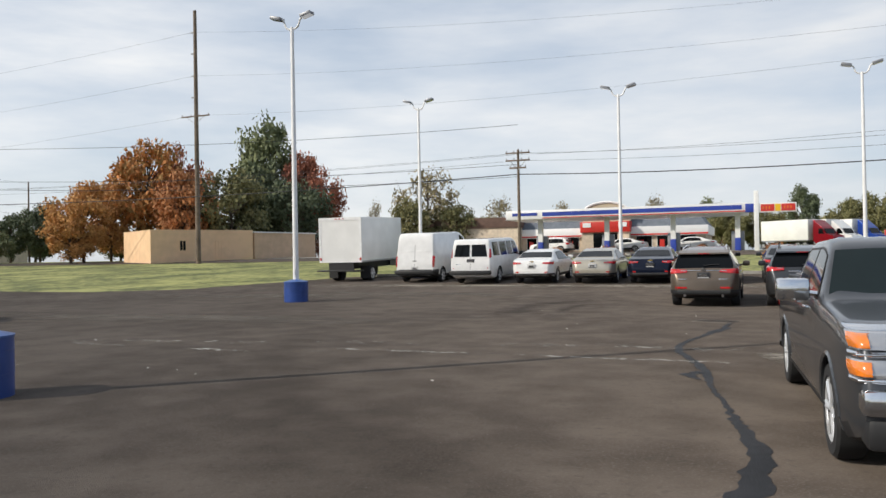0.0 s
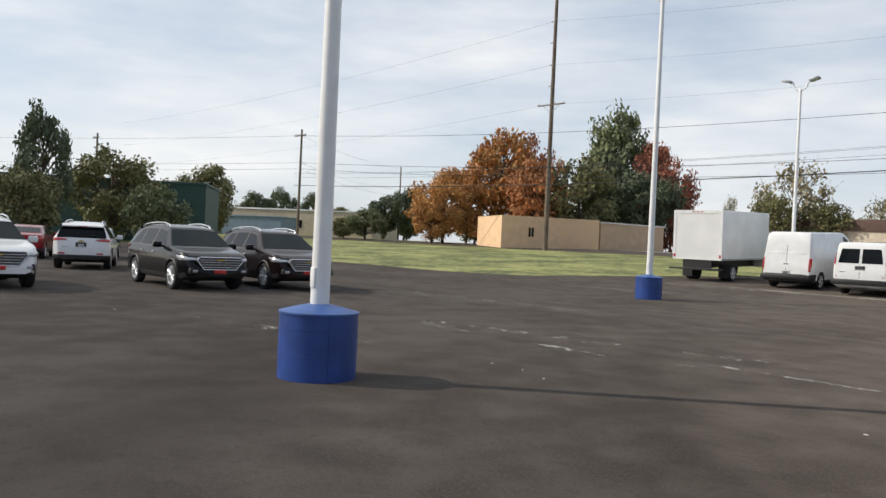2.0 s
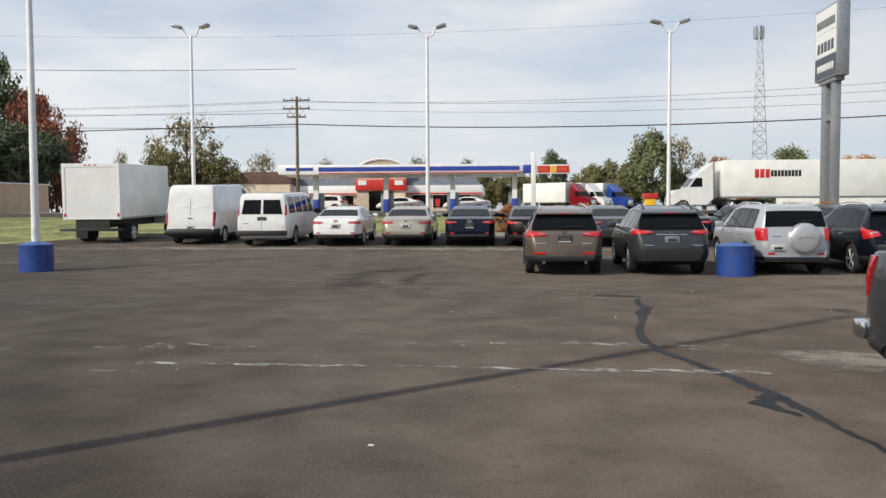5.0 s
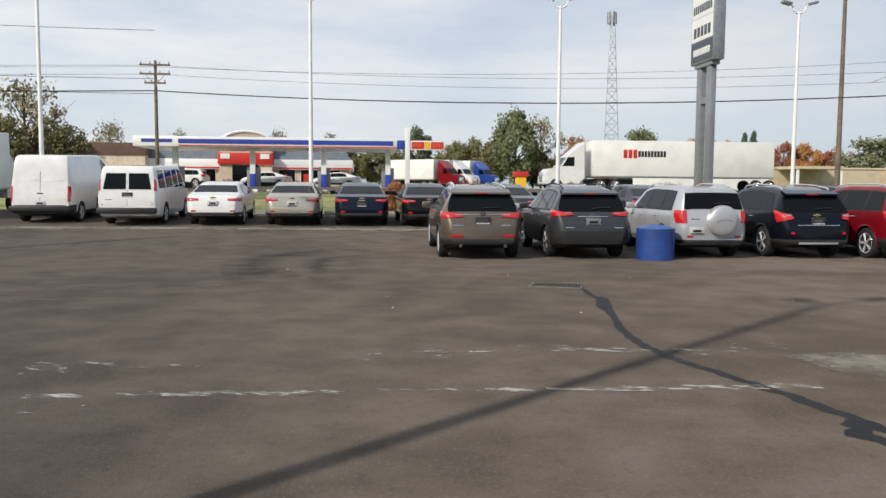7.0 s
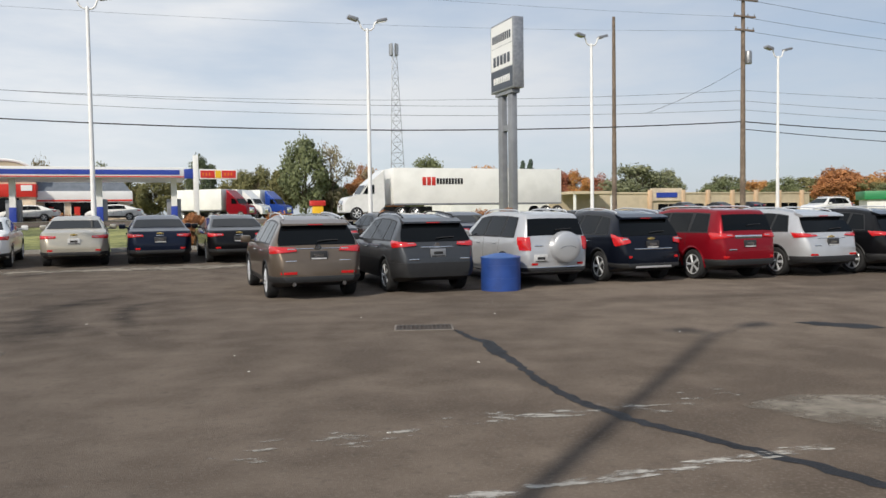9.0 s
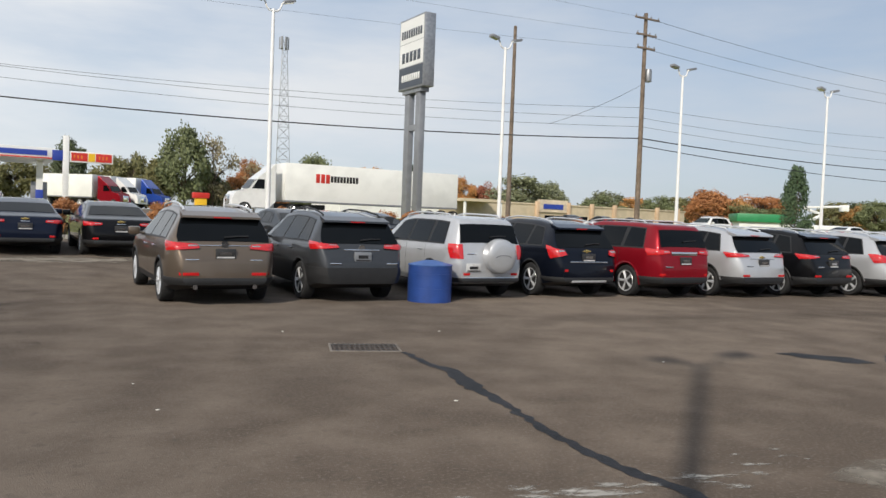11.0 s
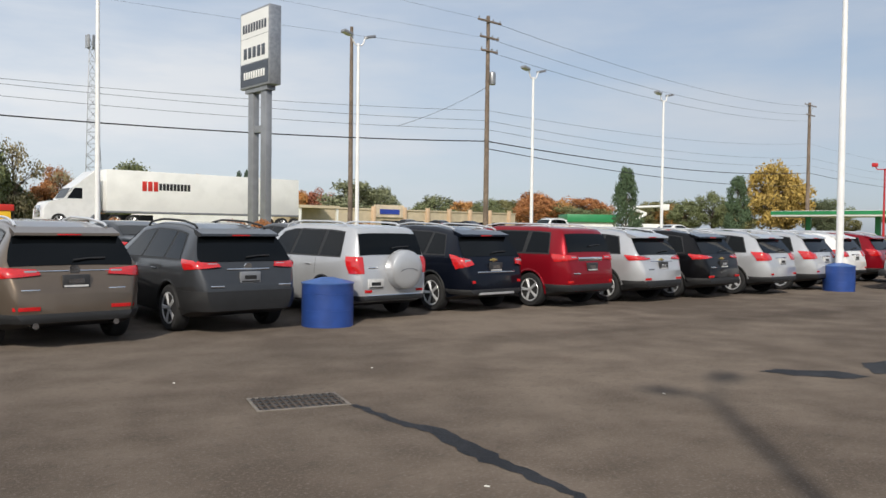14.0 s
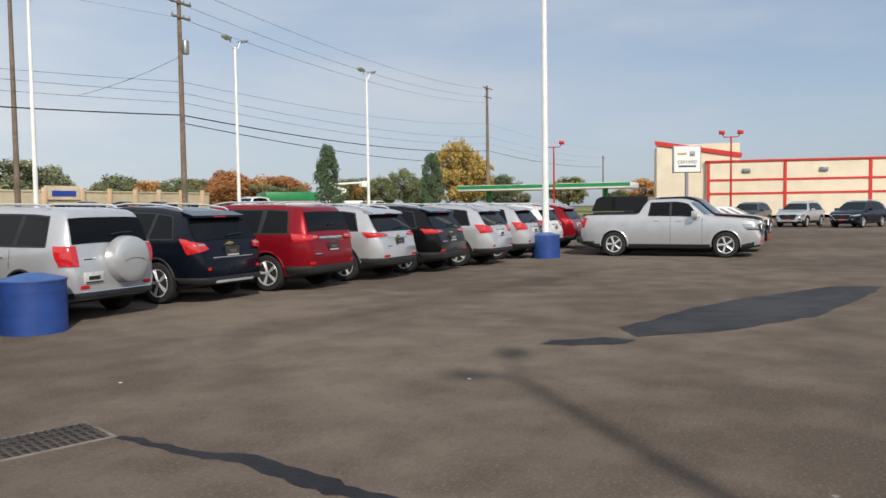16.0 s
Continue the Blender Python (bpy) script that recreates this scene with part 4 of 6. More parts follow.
            for i in range(1, 5):
                zc = zb + (zt - zb) * i / 5
                hw = float(np.interp(zc, (zb, z0 + 0.01, zt), (yin * 0.72, yin + 0.02, yin * 0.93))) - 0.02
                part("grille_bar", boxb(xg - 0.02, xg + 0.032, -hw, hw, zc - 0.007, zc + 0.007, bevel=0.003), CHROME if "chrome" in parts else BLACKP, gr)
            part("badge", boxb(xg + 0.03, xg + 0.05, -0.10, 0.10, zm - 0.06, zm - 0.02, bevel=0.008), GOLD, gr)
            if style == "stacked":
                add("front_bumper", boxb(L - 0.22, L + 0.05, -W / 2 * 0.93, W / 2 * 0.93, 0.56, 0.76, bevel=0.05), CHROME)
                add("front_valance", boxb(L - 0.25, L + 0.02, -W / 2 * 0.90, W / 2 * 0.90, 0.32, 0.55, bevel=0.04), BLACKP)
            else:
                add("front_plate", boxb(L - 0.06, L + 0.035, -0.16, 0.16, 0.46, 0.56, bevel=0.008), REDP)
    if scale != (1, 1, 1):
        car.scale = scale
    return car


def park(car, x, y, heading, pitch=0.0, first=False):
    """Stand a vehicle with the middle of its rear axle here."""
    s = car.scale.x
    k = car["axle"] * s
    h = radians(heading)
    mx, my = x + k * math.cos(h), y + k * math.sin(h)
    L2 = 1.35
    za, zb = gz(mx - L2 * math.cos(h), my - L2 * math.sin(h)), gz(mx + L2 * math.cos(h), my + L2 * math.sin(h))
    m = pose(mx, my, (za + zb) / 2 + 0.003, 0, -math.degrees(math.atan2(zb - za, 2 * L2)), heading)
    if first:
        car.matrix_basis = m @ Matrix.Diagonal((*car.scale, 1))
        return car
    return copy_thing(car, m)


def axle(car, kind):
    p = PROFILES[kind]
    car["axle"] = p["L"] / 2 - p["rear"]
    return car


def auto(name, kind, color, label, category, at, **kw):
    car = axle(vehicle(name, kind, color, label, category, **kw), kind)
    return park(car, *at, first=True)


P_WHITE = paint("white", (0.76, 0.76, 0.75), 0.0)
P_SILVER = paint("silver", (0.52, 0.53, 0.55), 0.45)
P_BRONZE = paint("bronze", (0.170, 0.134, 0.104), 0.6)
P_GREY = paint("graphite", (0.062, 0.066, 0.073), 0.5)
P_INK = paint("ink_blue", (0.005, 0.007, 0.014), 0.3)
P_RED = paint("crimson", (0.23, 0.006, 0.014), 0.3)
P_BLACK = paint("black", (0.005, 0.005, 0.006), 0.1)
P_CHAMP = paint("champagne", (0.50, 0.46, 0.38), 0.6)
P_NAVY = paint("navy", (0.007, 0.011, 0.026), 0.3)
P_PLUM = paint("plum_black", (0.012, 0.006, 0.007), 0.2)

H = 106.5
ROW = "cars in the front row"
BACK = "cars in the back row"
auto("suv", "suv", P_BRONZE, "bronze metallic suv with chrome strip between tail lights", "car", (1.3, 18.85, H), parts=("rails", "spoiler", "wiper", ("tail", 0.93, 1.10, 0.42, 0.30, 0.04, 1), ("bar", 1.03, 0.50, 0.022), ("badge", 1.04, "round", CHROME), ("plate", 0.90, 0.0, DARKPLATE), ("letters", 0.79, (0.55, -0.52)), ("reflector", 0.56, 0.48, 0.88), "bumper_lip", "exhaust", "chrome"), scale=(1, 1, 1), spokes=10, group=ROW, cladding=0.44)
auto("suv", "suv", P_GREY, "graphite grey suv with black lower bumper", "car", (3.72, 19.6, H), parts=("rails", "dark_rails", "spoiler", "wiper", ("tail", 0.98, 1.14, 0.46, 0.34, 0.03, 1), ("bar", 0.99, 0.36, 0.03), ("badge", 1.02, "round", CHROME), ("plate", 0.87, 0.0, GREYPOST), ("letters", 0.74, (0.55, -0.60)), ("reflector", 0.60, 0.60, 0.80)), scale=(0.985, 0.985, 1.0), group=ROW, cladding=0.62)
auto("suv", "boxy", P_SILVER, "silver suv with a spare wheel on its tailgate", "car", (6.45, 20.55, H), parts=("rails", "wiper", "spare", ("tail", 0.86, 1.16, 0.66, 0.22), ("plate", 0.68, 0.42, PLATE), ("letters", 0.96, (0.45,)), ("reflector", 0.55, 0.55, 0.76), "bumper_lip"), scale=(1.0, 0.985, 0.985), group=ROW, cladding=0.34)
auto("suv", "suv", P_INK, "dark ink-blue suv with bright skid plate", "car", (8.85, 21.1, H), parts=("rails", "spoiler", "wiper", ("tail", 0.86, 1.14, 0.60, 0.26, 0.04, 1), ("bar", 0.80, 0.52, 0.03), ("badge", 1.03, "tie", GOLD), ("plate", 0.90, 0.0, DARKPLATE), ("reflector", 0.62, 0.64, 0.78), "skid", "chrome"), scale=(0.98, 0.99, 1.01), group=ROW, cladding=0.36)
auto("suv", "boxy", P_RED, "crimson red suv with chrome tailgate bar", "car", (11.25, 21.3, H), parts=("rails", "wiper", ("tail", 0.98, 1.15, 0.44, 0.30, 0.03, 1), ("bar", 1.04, 0.40, 0.085), ("plate", 0.88, 0.0, DARKPLATE), ("letters", 0.74, (0.5,)), ("reflector", 0.57, 0.66, 0.86), "bumper_lip", "chrome"), scale=(1.02, 1.0, 1.0), group=ROW, cladding=0.46)
EQ = ("rails", "spoiler", "wiper", ("tail", 0.97, 1.10, 0.44, 0.32, 0.08, 1), ("badge", 0.99, "tie", GOLD), ("plate", 0.86, 0.0, DARKPLATE), ("letters", 0.78, (0.5,)), ("reflector", 0.56, 0.55, 0.84), "bumper_lip", "chrome")
auto("suv", "suv", P_SILVER, "pale silver suv with black lower bumper", "car", (13.6, 21.75, H), parts=EQ + (("bar", 0.955, 0.44, 0.016),), group=ROW, cladding=0.47, spokes=6)
auto("suv", "suv", P_BLACK, "black suv with slim red tail lights", "car", (15.85, 22.15, H), parts=EQ, group=ROW, cladding=0.47, spokes=6)
OLD = ("rails", "spoiler", "wiper", ("tail", 0.90, 1.14, 0.56, 0.28, 0.0), ("bar", 0.98, 0.30, 0.03), ("plate", 0.88, 0.0, PLATE), ("reflector", 0.56, 0.62, 0.82), "bumper_lip")
eq3 = auto("suv", "suv", P_SILVER, "silver suv with tall red tail lights", "car", (18.3, 22.55, H), parts=OLD, group=ROW, cladding=0.44, scale=(1.02, 0.99, 1.0))
park(eq3, 20.95, 23.35, H)
eqw = auto("suv", "suv", P_WHITE, "white suv with tall red tail lights", "car", (24.0, 24.7, H), parts=OLD, group=ROW, cladding=0.44, scale=(1.02, 0.99, 1.0))
auto("suv", "suv", P_RED, "dark red suv beside a white suv", "car", (26.7, 25.5, H), parts=OLD, group=ROW, cladding=0.44)

# back row along the grass
SED = (("tail", 0.84, 0.97, 0.48, 0.30, 0.0, 1), ("badge", 0.97, "tie", GOLD), ("plate", 0.78, 0.0, PLATE), ("reflector", 0.52, 0.62, 0.84), ("letters", 0.90, (0.0,)))
sw = auto("sedan", "sedan", P_WHITE, "white sedan parked against the grass", "car", (-9.05, 26.3, 108), parts=SED, cladding=0.36, group=BACK)
auto("sedan", "sedan", P_CHAMP, "champagne beige sedan parked against the grass", "car", (-6.5, 27.0, 108), parts=SED, cladding=0.36, group=BACK)
sn = auto("sedan", "sedan", P_NAVY, "dark navy sedan parked against the grass", "car", (-4.2, 27.6, 108), parts=SED[:2] + (("plate", 0.78, 0.0, DARKPLATE),) + SED[3:], cladding=0.36, group=BACK)
sb = auto("sedan", "sedan", P_BLACK, "black sedan parked against the grass", "car", (-1.9, 27.9, 108), parts=SED[:2] + (("plate", 0.78, 0.0, DARKPLATE),) + SED[3:], cladding=0.36, group=BACK)
ss = auto("sedan", "sedan", P_GREY, "dark grey sedan behind the front row", "car", (0.9, 28.7, 108), parts=SED, cladding=0.36, group=BACK)
for i, (c, u) in enumerate(((sb, 3.4), (sn, 6.0), (ss, 8.6), (sb, 11.3), (sn, 14.2), (sw, 17.0), (ss, 19.8))):
    park(c, -1.9 + 2.72 * 0.9563 * (i + 2), 27.9 + 2.72 * 0.2924 * (i + 2), 108)
VAN = ("rear_doors", ("tail", 1.22, 1.62, 0.86, 0.12), ("plate", 1.08, 0.0, DARKPLATE), ("letters", 0.92, (0.6,)), "step_bumper")
auto("passenger_van", "van", P_WHITE, "white passenger van with dark windows", "van", (-11.75, 25.6, 108), parts=VAN + ("glazed", ("reflector", 0.75, 0.86, 0.95)), cladding=0.0, scale=(1, 1, 0.97), group=BACK)
auto("cargo_van", "cargo", P_WHITE, "white high-roof cargo van with black bumper", "van", (-15.1, 25.6, 108), parts=("rear_doors", ("tail", 0.80, 1.36, 0.90, 0.10), "step_bumper", ("plate", 0.74, 0.0, PLATE)), cladding=0.62, scale=(1, 1, 0.94), group=BACK)

# pickups
auto("pickup_truck", "pickup", P_GREY, "dark graphite pickup truck with chrome front bumper", "pickup", (7.90, 6.44, -69.8), parts=("bed", "step_bumper", "chrome", "chrome_mirror", ("tail", 0.90, 1.30, 0.82, 0.16), ("front", 0.86, 1.12, 0.66, 0.20, "stacked")), cladding=0.40, spokes=6, scale=(0.98, 0.95, 0.89))
colo = auto("pickup_truck", "pickup", P_SILVER, "silver crew-cab pickup parked nose out", "pickup", (24.2, 21.2, -73.0), parts=("bed", "step_bumper", ("tail", 0.95, 1.28, 0.84, 0.14), ("front", 0.88, 1.06, 0.56, 0.40, "slim")), cladding=0.44, scale=(0.92, 0.93, 0.95))
auto("pickup_truck", "pickup", P_BLACK, "black pickup with a black bed topper", "pickup", (26.6, 22.3, -73), parts=("topper", "step_bumper", ("tail", 0.95, 1.28, 0.84, 0.14), ("front", 0.88, 1.08, 0.56, 0.40, "slim")), cladding=0.42)
FRONT = (("front", 0.72, 0.86, 0.56, 0.42, "slim"), "rails")
fsuv = auto("suv", "suv", P_GREY, "dark grey suv parked nose out", "car", (29.6, 23.3, -73), parts=FRONT + (("tail", 0.97, 1.10, 0.44, 0.32),), cladding=0.45)
SF = (("front", 0.64, 0.78, 0.52, 0.42, "slim"), ("tail", 0.84, 0.97, 0.48, 0.30))
fs1 = auto("sedan", "sedan", P_SILVER, "silver sedan parked nose out", "car", (32.4, 24.2, -73), parts=SF, cladding=0.36)
fs2 = auto("sedan", "sedan", P_WHITE, "white sedan parked nose out", "car", (38.0, 26.0, -73), parts=SF, cladding=0.36)
park(fs2, 40.8, 26.8, -73)
park(fs1, 35.2, 25.1, -73)
park(fs2, 43.6, 27.6, -73)
fss = auto("suv", "suv", P_SILVER, "silver suv beside the red and cream building", "car", (58.0, 26.5, 180), parts=FRONT + OLD[3:4], cladding=0.42)
park(fsuv, 58.0, 30.0, 185)
fsn = auto("suv", "suv", P_NAVY, "navy suv beside the red and cream building", "car", (57.5, 22.6, 172), parts=FRONT + OLD[3:4], cladding=0.42)

# group by the left-hand grass
EF = ("rails", ("front", 0.78, 0.90, 0.60, 0.44, "slim"), "chrome", ("tail", 0.97, 1.10, 0.44, 0.32, 0.08, 1), "spoiler")
auto("suv", "suv", P_BLACK, "black suv with a chrome barred grille", "car", (-16.3, 0.55, 13), parts=EF, cladding=0.42, spokes=10)
auto("suv", "suv", P_PLUM, "plum-black suv with a chrome barred grille", "car", (-16.9, 3.2, 11), parts=EF, cladding=0.42, spokes=10)
we = auto("suv", "suv", P_WHITE, "white suv with slim red tail lights", "car", (-23.0, -1.4, 172), parts=EQ, cladding=0.46, spokes=6)
wf = auto("suv", "suv", P_WHITE, "white suv with a chrome barred grille", "car", (-15.8, -4.4, 13), parts=EF, cladding=0.42, spokes=10)
park(we, -23.6, 1.8, 172)
park(we, -24.2, 5.0, 172)
auto("sedan", "sedan", P_RED, "red sedan parked beyond white suvs", "car", (-31, -3.5, 172), parts=SED, cladding=0.36)
park(ss, -33.0, -0.5, 172)

# ---------------------------------------------------------------- box truck
def box_truck(m):
    t = thing("box_truck", m, "white box truck with a roll-up rear door", "truck", BACK)
    part("cargo_box", boxb(0, 4.9, -1.2, 1.2, 0.98, 3.25, bevel=0.025), WHITEP, t)
    part("rear_frame", box(box(box(boxb(-0.03, 0.02, -1.2, -1.08, 0.98, 3.25), -0.03, 0.02, 1.08, 1.2, 0.98, 3.25), -0.03, 0.02, -1.08, 1.08, 3.1, 3.25), -0.03, 0.02, -1.08, 1.08, 0.98, 1.04), POLE, t)
    d = part("roller_door", boxb(-0.012, 0.02, -1.08, 1.08, 1.04, 3.1), WHITEP, t)
    part("side_rail", boxb(0.0, 4.9, -1.215, 1.215, 0.98, 1.06), STEEL, t)
    part("chassis", boxb(0.1, 6.6, -0.45, 0.45, 0.62, 0.97), BLACKP, t)
    part("tail_step", boxb(-0.35, 0.15, -1.2, 1.2, 0.52, 0.60, bevel=0.01), BLACKP, t)
    part("bumper", boxb(0.02, 0.10, -0.7, 0.7, 0.6, 0.97), BLACKP, t)
    for y in (-1.12, 1.12):
        part("tail_light", boxb(-0.045, 0.0, y - 0.04, y + 0.04, 1.08, 1.22), REDL, t)
    for y in (-0.2, 0.0, 0.2):
        part("marker_light", boxb(-0.045, 0.0, y - 0.05, y + 0.05, 3.16, 3.2), REDL, t)
    bm = bmesh.new()
    prof = [(4.95, 0.75), (4.95, 2.3), (5.5, 2.35), (6.1, 1.5), (7.0, 1.3), (7.1, 0.6), (5.0, 0.6)]
    a = [bm.verts.new((q[0], -1.0, q[1])) for q in prof]
    b = [bm.verts.new((q[0], 1.0, q[1])) for q in prof]
    for k in range(len(prof)):
        bm.faces.new((a[k], a[(k + 1) % 7], b[(k + 1) % 7], b[k]))
    bm.faces.new(a[::-1]); bm.faces.new(b)
    part("cab", bm, P_WHITE, t)
    ty, rm, ds = wheel_meshes(0.38, 0.24, 6)
    for x, ys in ((1.35, (-1.0, -0.72, 0.72, 1.0)), (5.6, (-0.9, 0.9))):
        for y in ys:
            wh = new("wheel")
            wh.parent = t
            wh.matrix_basis = pose(x, y, 0.38, 0, 0, 0 if y > 0 else 180)
            share("tyre", ty, wh); share("rim", rm, wh)
    for y in (-0.9, 0.9):
        part("mud_flap", boxb(0.85, 0.87, y - 0.25, y + 0.25, 0.15, 0.75), BLACKP, t)
    return t


box_truck(pose(-19.3, 24.15, gz(-19.3, 24.15) + 0.003, 0, -1.7, 108))


# ---------------------------------------------------------------- light poles
def drum(x, y, label="blue plastic sleeve round a concrete pole base", h=0.80, cap=True):
    t = thing("pole_base_drum", pose(x, y, gz(x, y)), label, "pole base", "blue pole bases")
    part("sleeve", lathe(bmesh.new(), [(0.428, 0.0), (0.43, h * 0.45), (0.428, h * 0.89)], 48), BLUE, t)
    for f in (0.34, 0.69):
        part("moulded_ring", lathe(bmesh.new(), [(0.425, h * f - 0.006), (0.4325, h * f - 0.003), (0.4325, h * f + 0.003), (0.425, h * f + 0.006)], 48), BLUE, t)
    # the cap takes a paler blue than the sleeve
    part("cap", lathe(bmesh.new(), [(0.44, h * 0.88), (0.44, h * 0.905), (0.30, h * 0.95), (0.13, h), (0.10, h * 1.005)], 40), BLUETOP, t, "paler blue conical cap")
    part("seam", boxb(0.425, 0.437, -0.02, 0.02, 0.02, h * 0.88), BLUE, t)
    return t


def light_pole(x, y, top, r=0.105, base=0.78, arm=0.42, rot=17):
    z = gz(x, y)
    t = thing("light_pole", pose(x, y, z, 0, 0, rot), "tall white light pole with two floodlights", "light pole", "white light poles")
    H0 = top - z
    part("pole", lathe(bmesh.new(), [(r, base), (r * 0.62, H0 - 0.35), (r * 0.55, H0 - 0.3)], 20), POLE, t)
    part("hand_hole_cover", boxb(-0.04, 0.04, -r - 0.012, -r * 0.8, base + 0.2, base + 0.42, bevel=0.01), POLE, t)
    for s in (1, -1):
        bm = bmesh.new()
        path_tube(bm, [(0, 0, H0 - 0.38), (s * 0.15, 0, H0 - 0.36), (s * arm * 0.62, 0, H0 - 0.27), (s * arm * 0.8, 0, H0 - 0.05), (s * arm, 0, H0 + 0.02)], 0.035, 8)
        part("arm", bm, POLE, t)
        bm = boxb(-0.22, 0.22, -0.17, 0.17, -0.06, 0.06, bevel=0.03)
        bmesh.ops.rotate(bm, verts=bm.verts, matrix=Matrix.Rotation(radians(-14 * s), 3, "Y"))
        bmesh.ops.translate(bm, verts=bm.verts, vec=(s * (arm + 0.2), 0, H0 + 0.08))
        hd = part("floodlight", bm, GREYPOST, t)
        bm = boxb(-0.20, 0.20, -0.15, 0.15, -0.066, -0.058)
        bmesh.ops.rotate(bm, verts=bm.verts, matrix=Matrix.Rotation(radians(-14 * s), 3, "Y"))
        bmesh.ops.translate(bm, verts=bm.verts, vec=(s * (arm + 0.2), 0, H0 + 0.08))
        part("lens", bm, CLEARL, hd)
    return t


drum(-0.42, 0.06)
light_pole(-0.42, 0.06, 10.2)
drum(-12.15, 15.05)
light_pole(-12.15, 15.05, 10.15)
drum(5.38, 19.25, "blue plastic sleeve standing with no pole in it")
drum(21.5, 22.25)
light_pole(21.5, 22.25, 10.0)
for x, y, top in ((-17.55, 28.3, 9.72), (-7.5, 31.4, 9.5), (2.3, 35.6, 9.75), (12.85, 39.6, 10.0), (23.5, 42.4, 10.0), (33.6, 44.0, 9.82)):
    drum(x, y)
    light_pole(x, y, top, r=0.095)


# ---------------------------------------------------------------- utility poles and wires
def utility_pole(x, y, top, r=0.16, arms=(), label="weathered wooden utility pole with cross-arms", box_z=0, rot=17):
    z = gz(x, y)
    t = thing("utility_pole", pose(x, y, z, 0, 0, rot), label, "utility pole")
    part("pole", lathe(bmesh.new(), [(r, -0.3), (r * 0.62, top - z), (r * 0.3, top - z + 0.02)], 12), WOOD, t)
    for za, half, braces in arms:
        part("cross_arm", boxb(-half, half, -0.20, -0.09, za - z - 0.06, za - z + 0.06, bevel=0.01), WOOD, t)
        for s in np.linspace(-half * 0.92, half * 0.92, 4):
            part("insulator", lathe(bmesh.new(), [(0.03, 0), (0.05, 0.04), (0.03, 0.08), (0.05, 0.12), (0.02, 0.16)], 8), GREYPOST, t).matrix_basis = pose(s, -0.145, za - z + 0.05)
        if braces:
            for s in (1, -1):
                part("brace", tube(bmesh.new(), (s * half * 0.6, -0.11, za - z - 0.05), (0, -0.14, za - z - 0.8), 0.025, seg=6), STEEL, t)
    if box_z:
        part("transformer", lathe(bmesh.new(), [(0.22, 0), (0.24, 0.05), (0.24, 0.75), (0.2, 0.85), (0.05, 0.9)], 16), STEEL, t).matrix_basis = pose(0.45, 0, box_z - z)
    return t


utility_pole(-57.5, 41.6, 26.0, 0.26, ((15.6, 1.7, True),), "very tall wooden transmission pole with one cross-arm")
for zz in (17.5, 19.6, 21.8, 23.9):
    bmk = boxb(-0.5, 0.15, -0.06, 0.06, zz - 0.08, zz + 0.04)
    tagged(part("pole_bracket", bmk, GREYPOST), "short grey insulator bracket on a tall pole", "bracket", "brackets on the tall pole").matrix_basis = pose(-57.5, 41.6, 0, 0, 0, 17)
utility_pole(-67, 19.2, 11.8, 0.15, ((11.2, 0.9, False),))
utility_pole(-102, 45, 12.6, 0.15)
utility_pole(-25.4, 49.8, 10.0, 0.15, ((9.7, 1.0, False), (9.1, 1.0, True), (8.5, 0.7, False)))
utility_pole(27.2, 54.4, 16.2, 0.20, ((15.8, 1.1, False), (14.7, 0.9, False), (13.8, 0.8, False)), box_z=11.6)
utility_pole(25.0, 77.0, 20.3, 0.24, (), "tall bare wooden utility pole")
utility_pole(97.1, 87.2, 20.4, 0.3, ((20.0, 1.9, True), (18.6, 1.4, False)))
utility_pole(160.0, 105.0, 13.0, 0.2, ((12.4, 1.4, True),))
utility_pole(-85.0, 2.0, 11.5, 0.15, ((11.0, 0.8, False),))


def wire(a, b, sag, r=0.02):
    cu = bpy.data.curves.new("overhead_wire", "CURVE")
    cu.dimensions, cu.bevel_depth, cu.bevel_resolution = "3D", r, 1
    sp = cu.splines.new("POLY")
    n = 25
    sp.points.add(n - 1)
    a, b = Vector(a), Vector(b)
    for i in range(n):
        f = i / (n - 1)
        p = a.lerp(b, f) - Vector((0, 0, sag * 4 * f * (1 - f)))
        sp.points[i].co = (*p, 1)
    cu.materials.append(CABLE)
    ob = new("overhead_wire", cu)
    return tagged(ob, "dark overhead wire strung between utility poles", "wire", "overhead wires")


A, B, C, D = (-25.4, 49.8), (27.2, 54.4), (97.1, 87.2), (160, 105)
for za, zb, zc, r in ((8.0, 7.7, 10.4, 0.04), (9.1, 8.5, 11.5, 0.012), (9.7, 9.1, 12.6, 0.012), (9.6, 9.8, 14.6, 0.011)):
    wire((-100, 28, za + 0.5), (*A, za), 0.6, r)
    wire((*A, za), (*B, zb), 0.8, r)
    wire((*B, zb), (*C, zc), 0.9, r)
    wire((*C, zc), (*D, zc), 0.8, r * 0.8)
wire((*B, 7.2), (*C, 8.6), 0.9, 0.03)
for za, zb in ((15.7, 13.8), (19.6, 14.7), (23.9, 15.9)):
    wire((-57.5, 41.6, za), (*B, zb), 1.4, 0.006)
    wire((-160, 10, za - 2), (-57.5, 41.6, za), 1.2, 0.008)
    wire((*B, zb), (*C, zb + 4), 1.2, 0.012)
for za, zb in ((11.2, 12.4), (8.6, 9.2), (8.0, 8.2)):
    wire((-67, 19.2, za), (-102, 45, zb), 0.5, 0.010)
    wire((-67, 19.2, za), (-25.4, 49.8, zb - 0.4), 0.6, 0.018)
    wire((-67, 19.2, za), (-110, -30, za), 0.6, 0.012)
wire((*B, 11.4), (19.5, 51.5, 7.9), 0.2, 0.012)

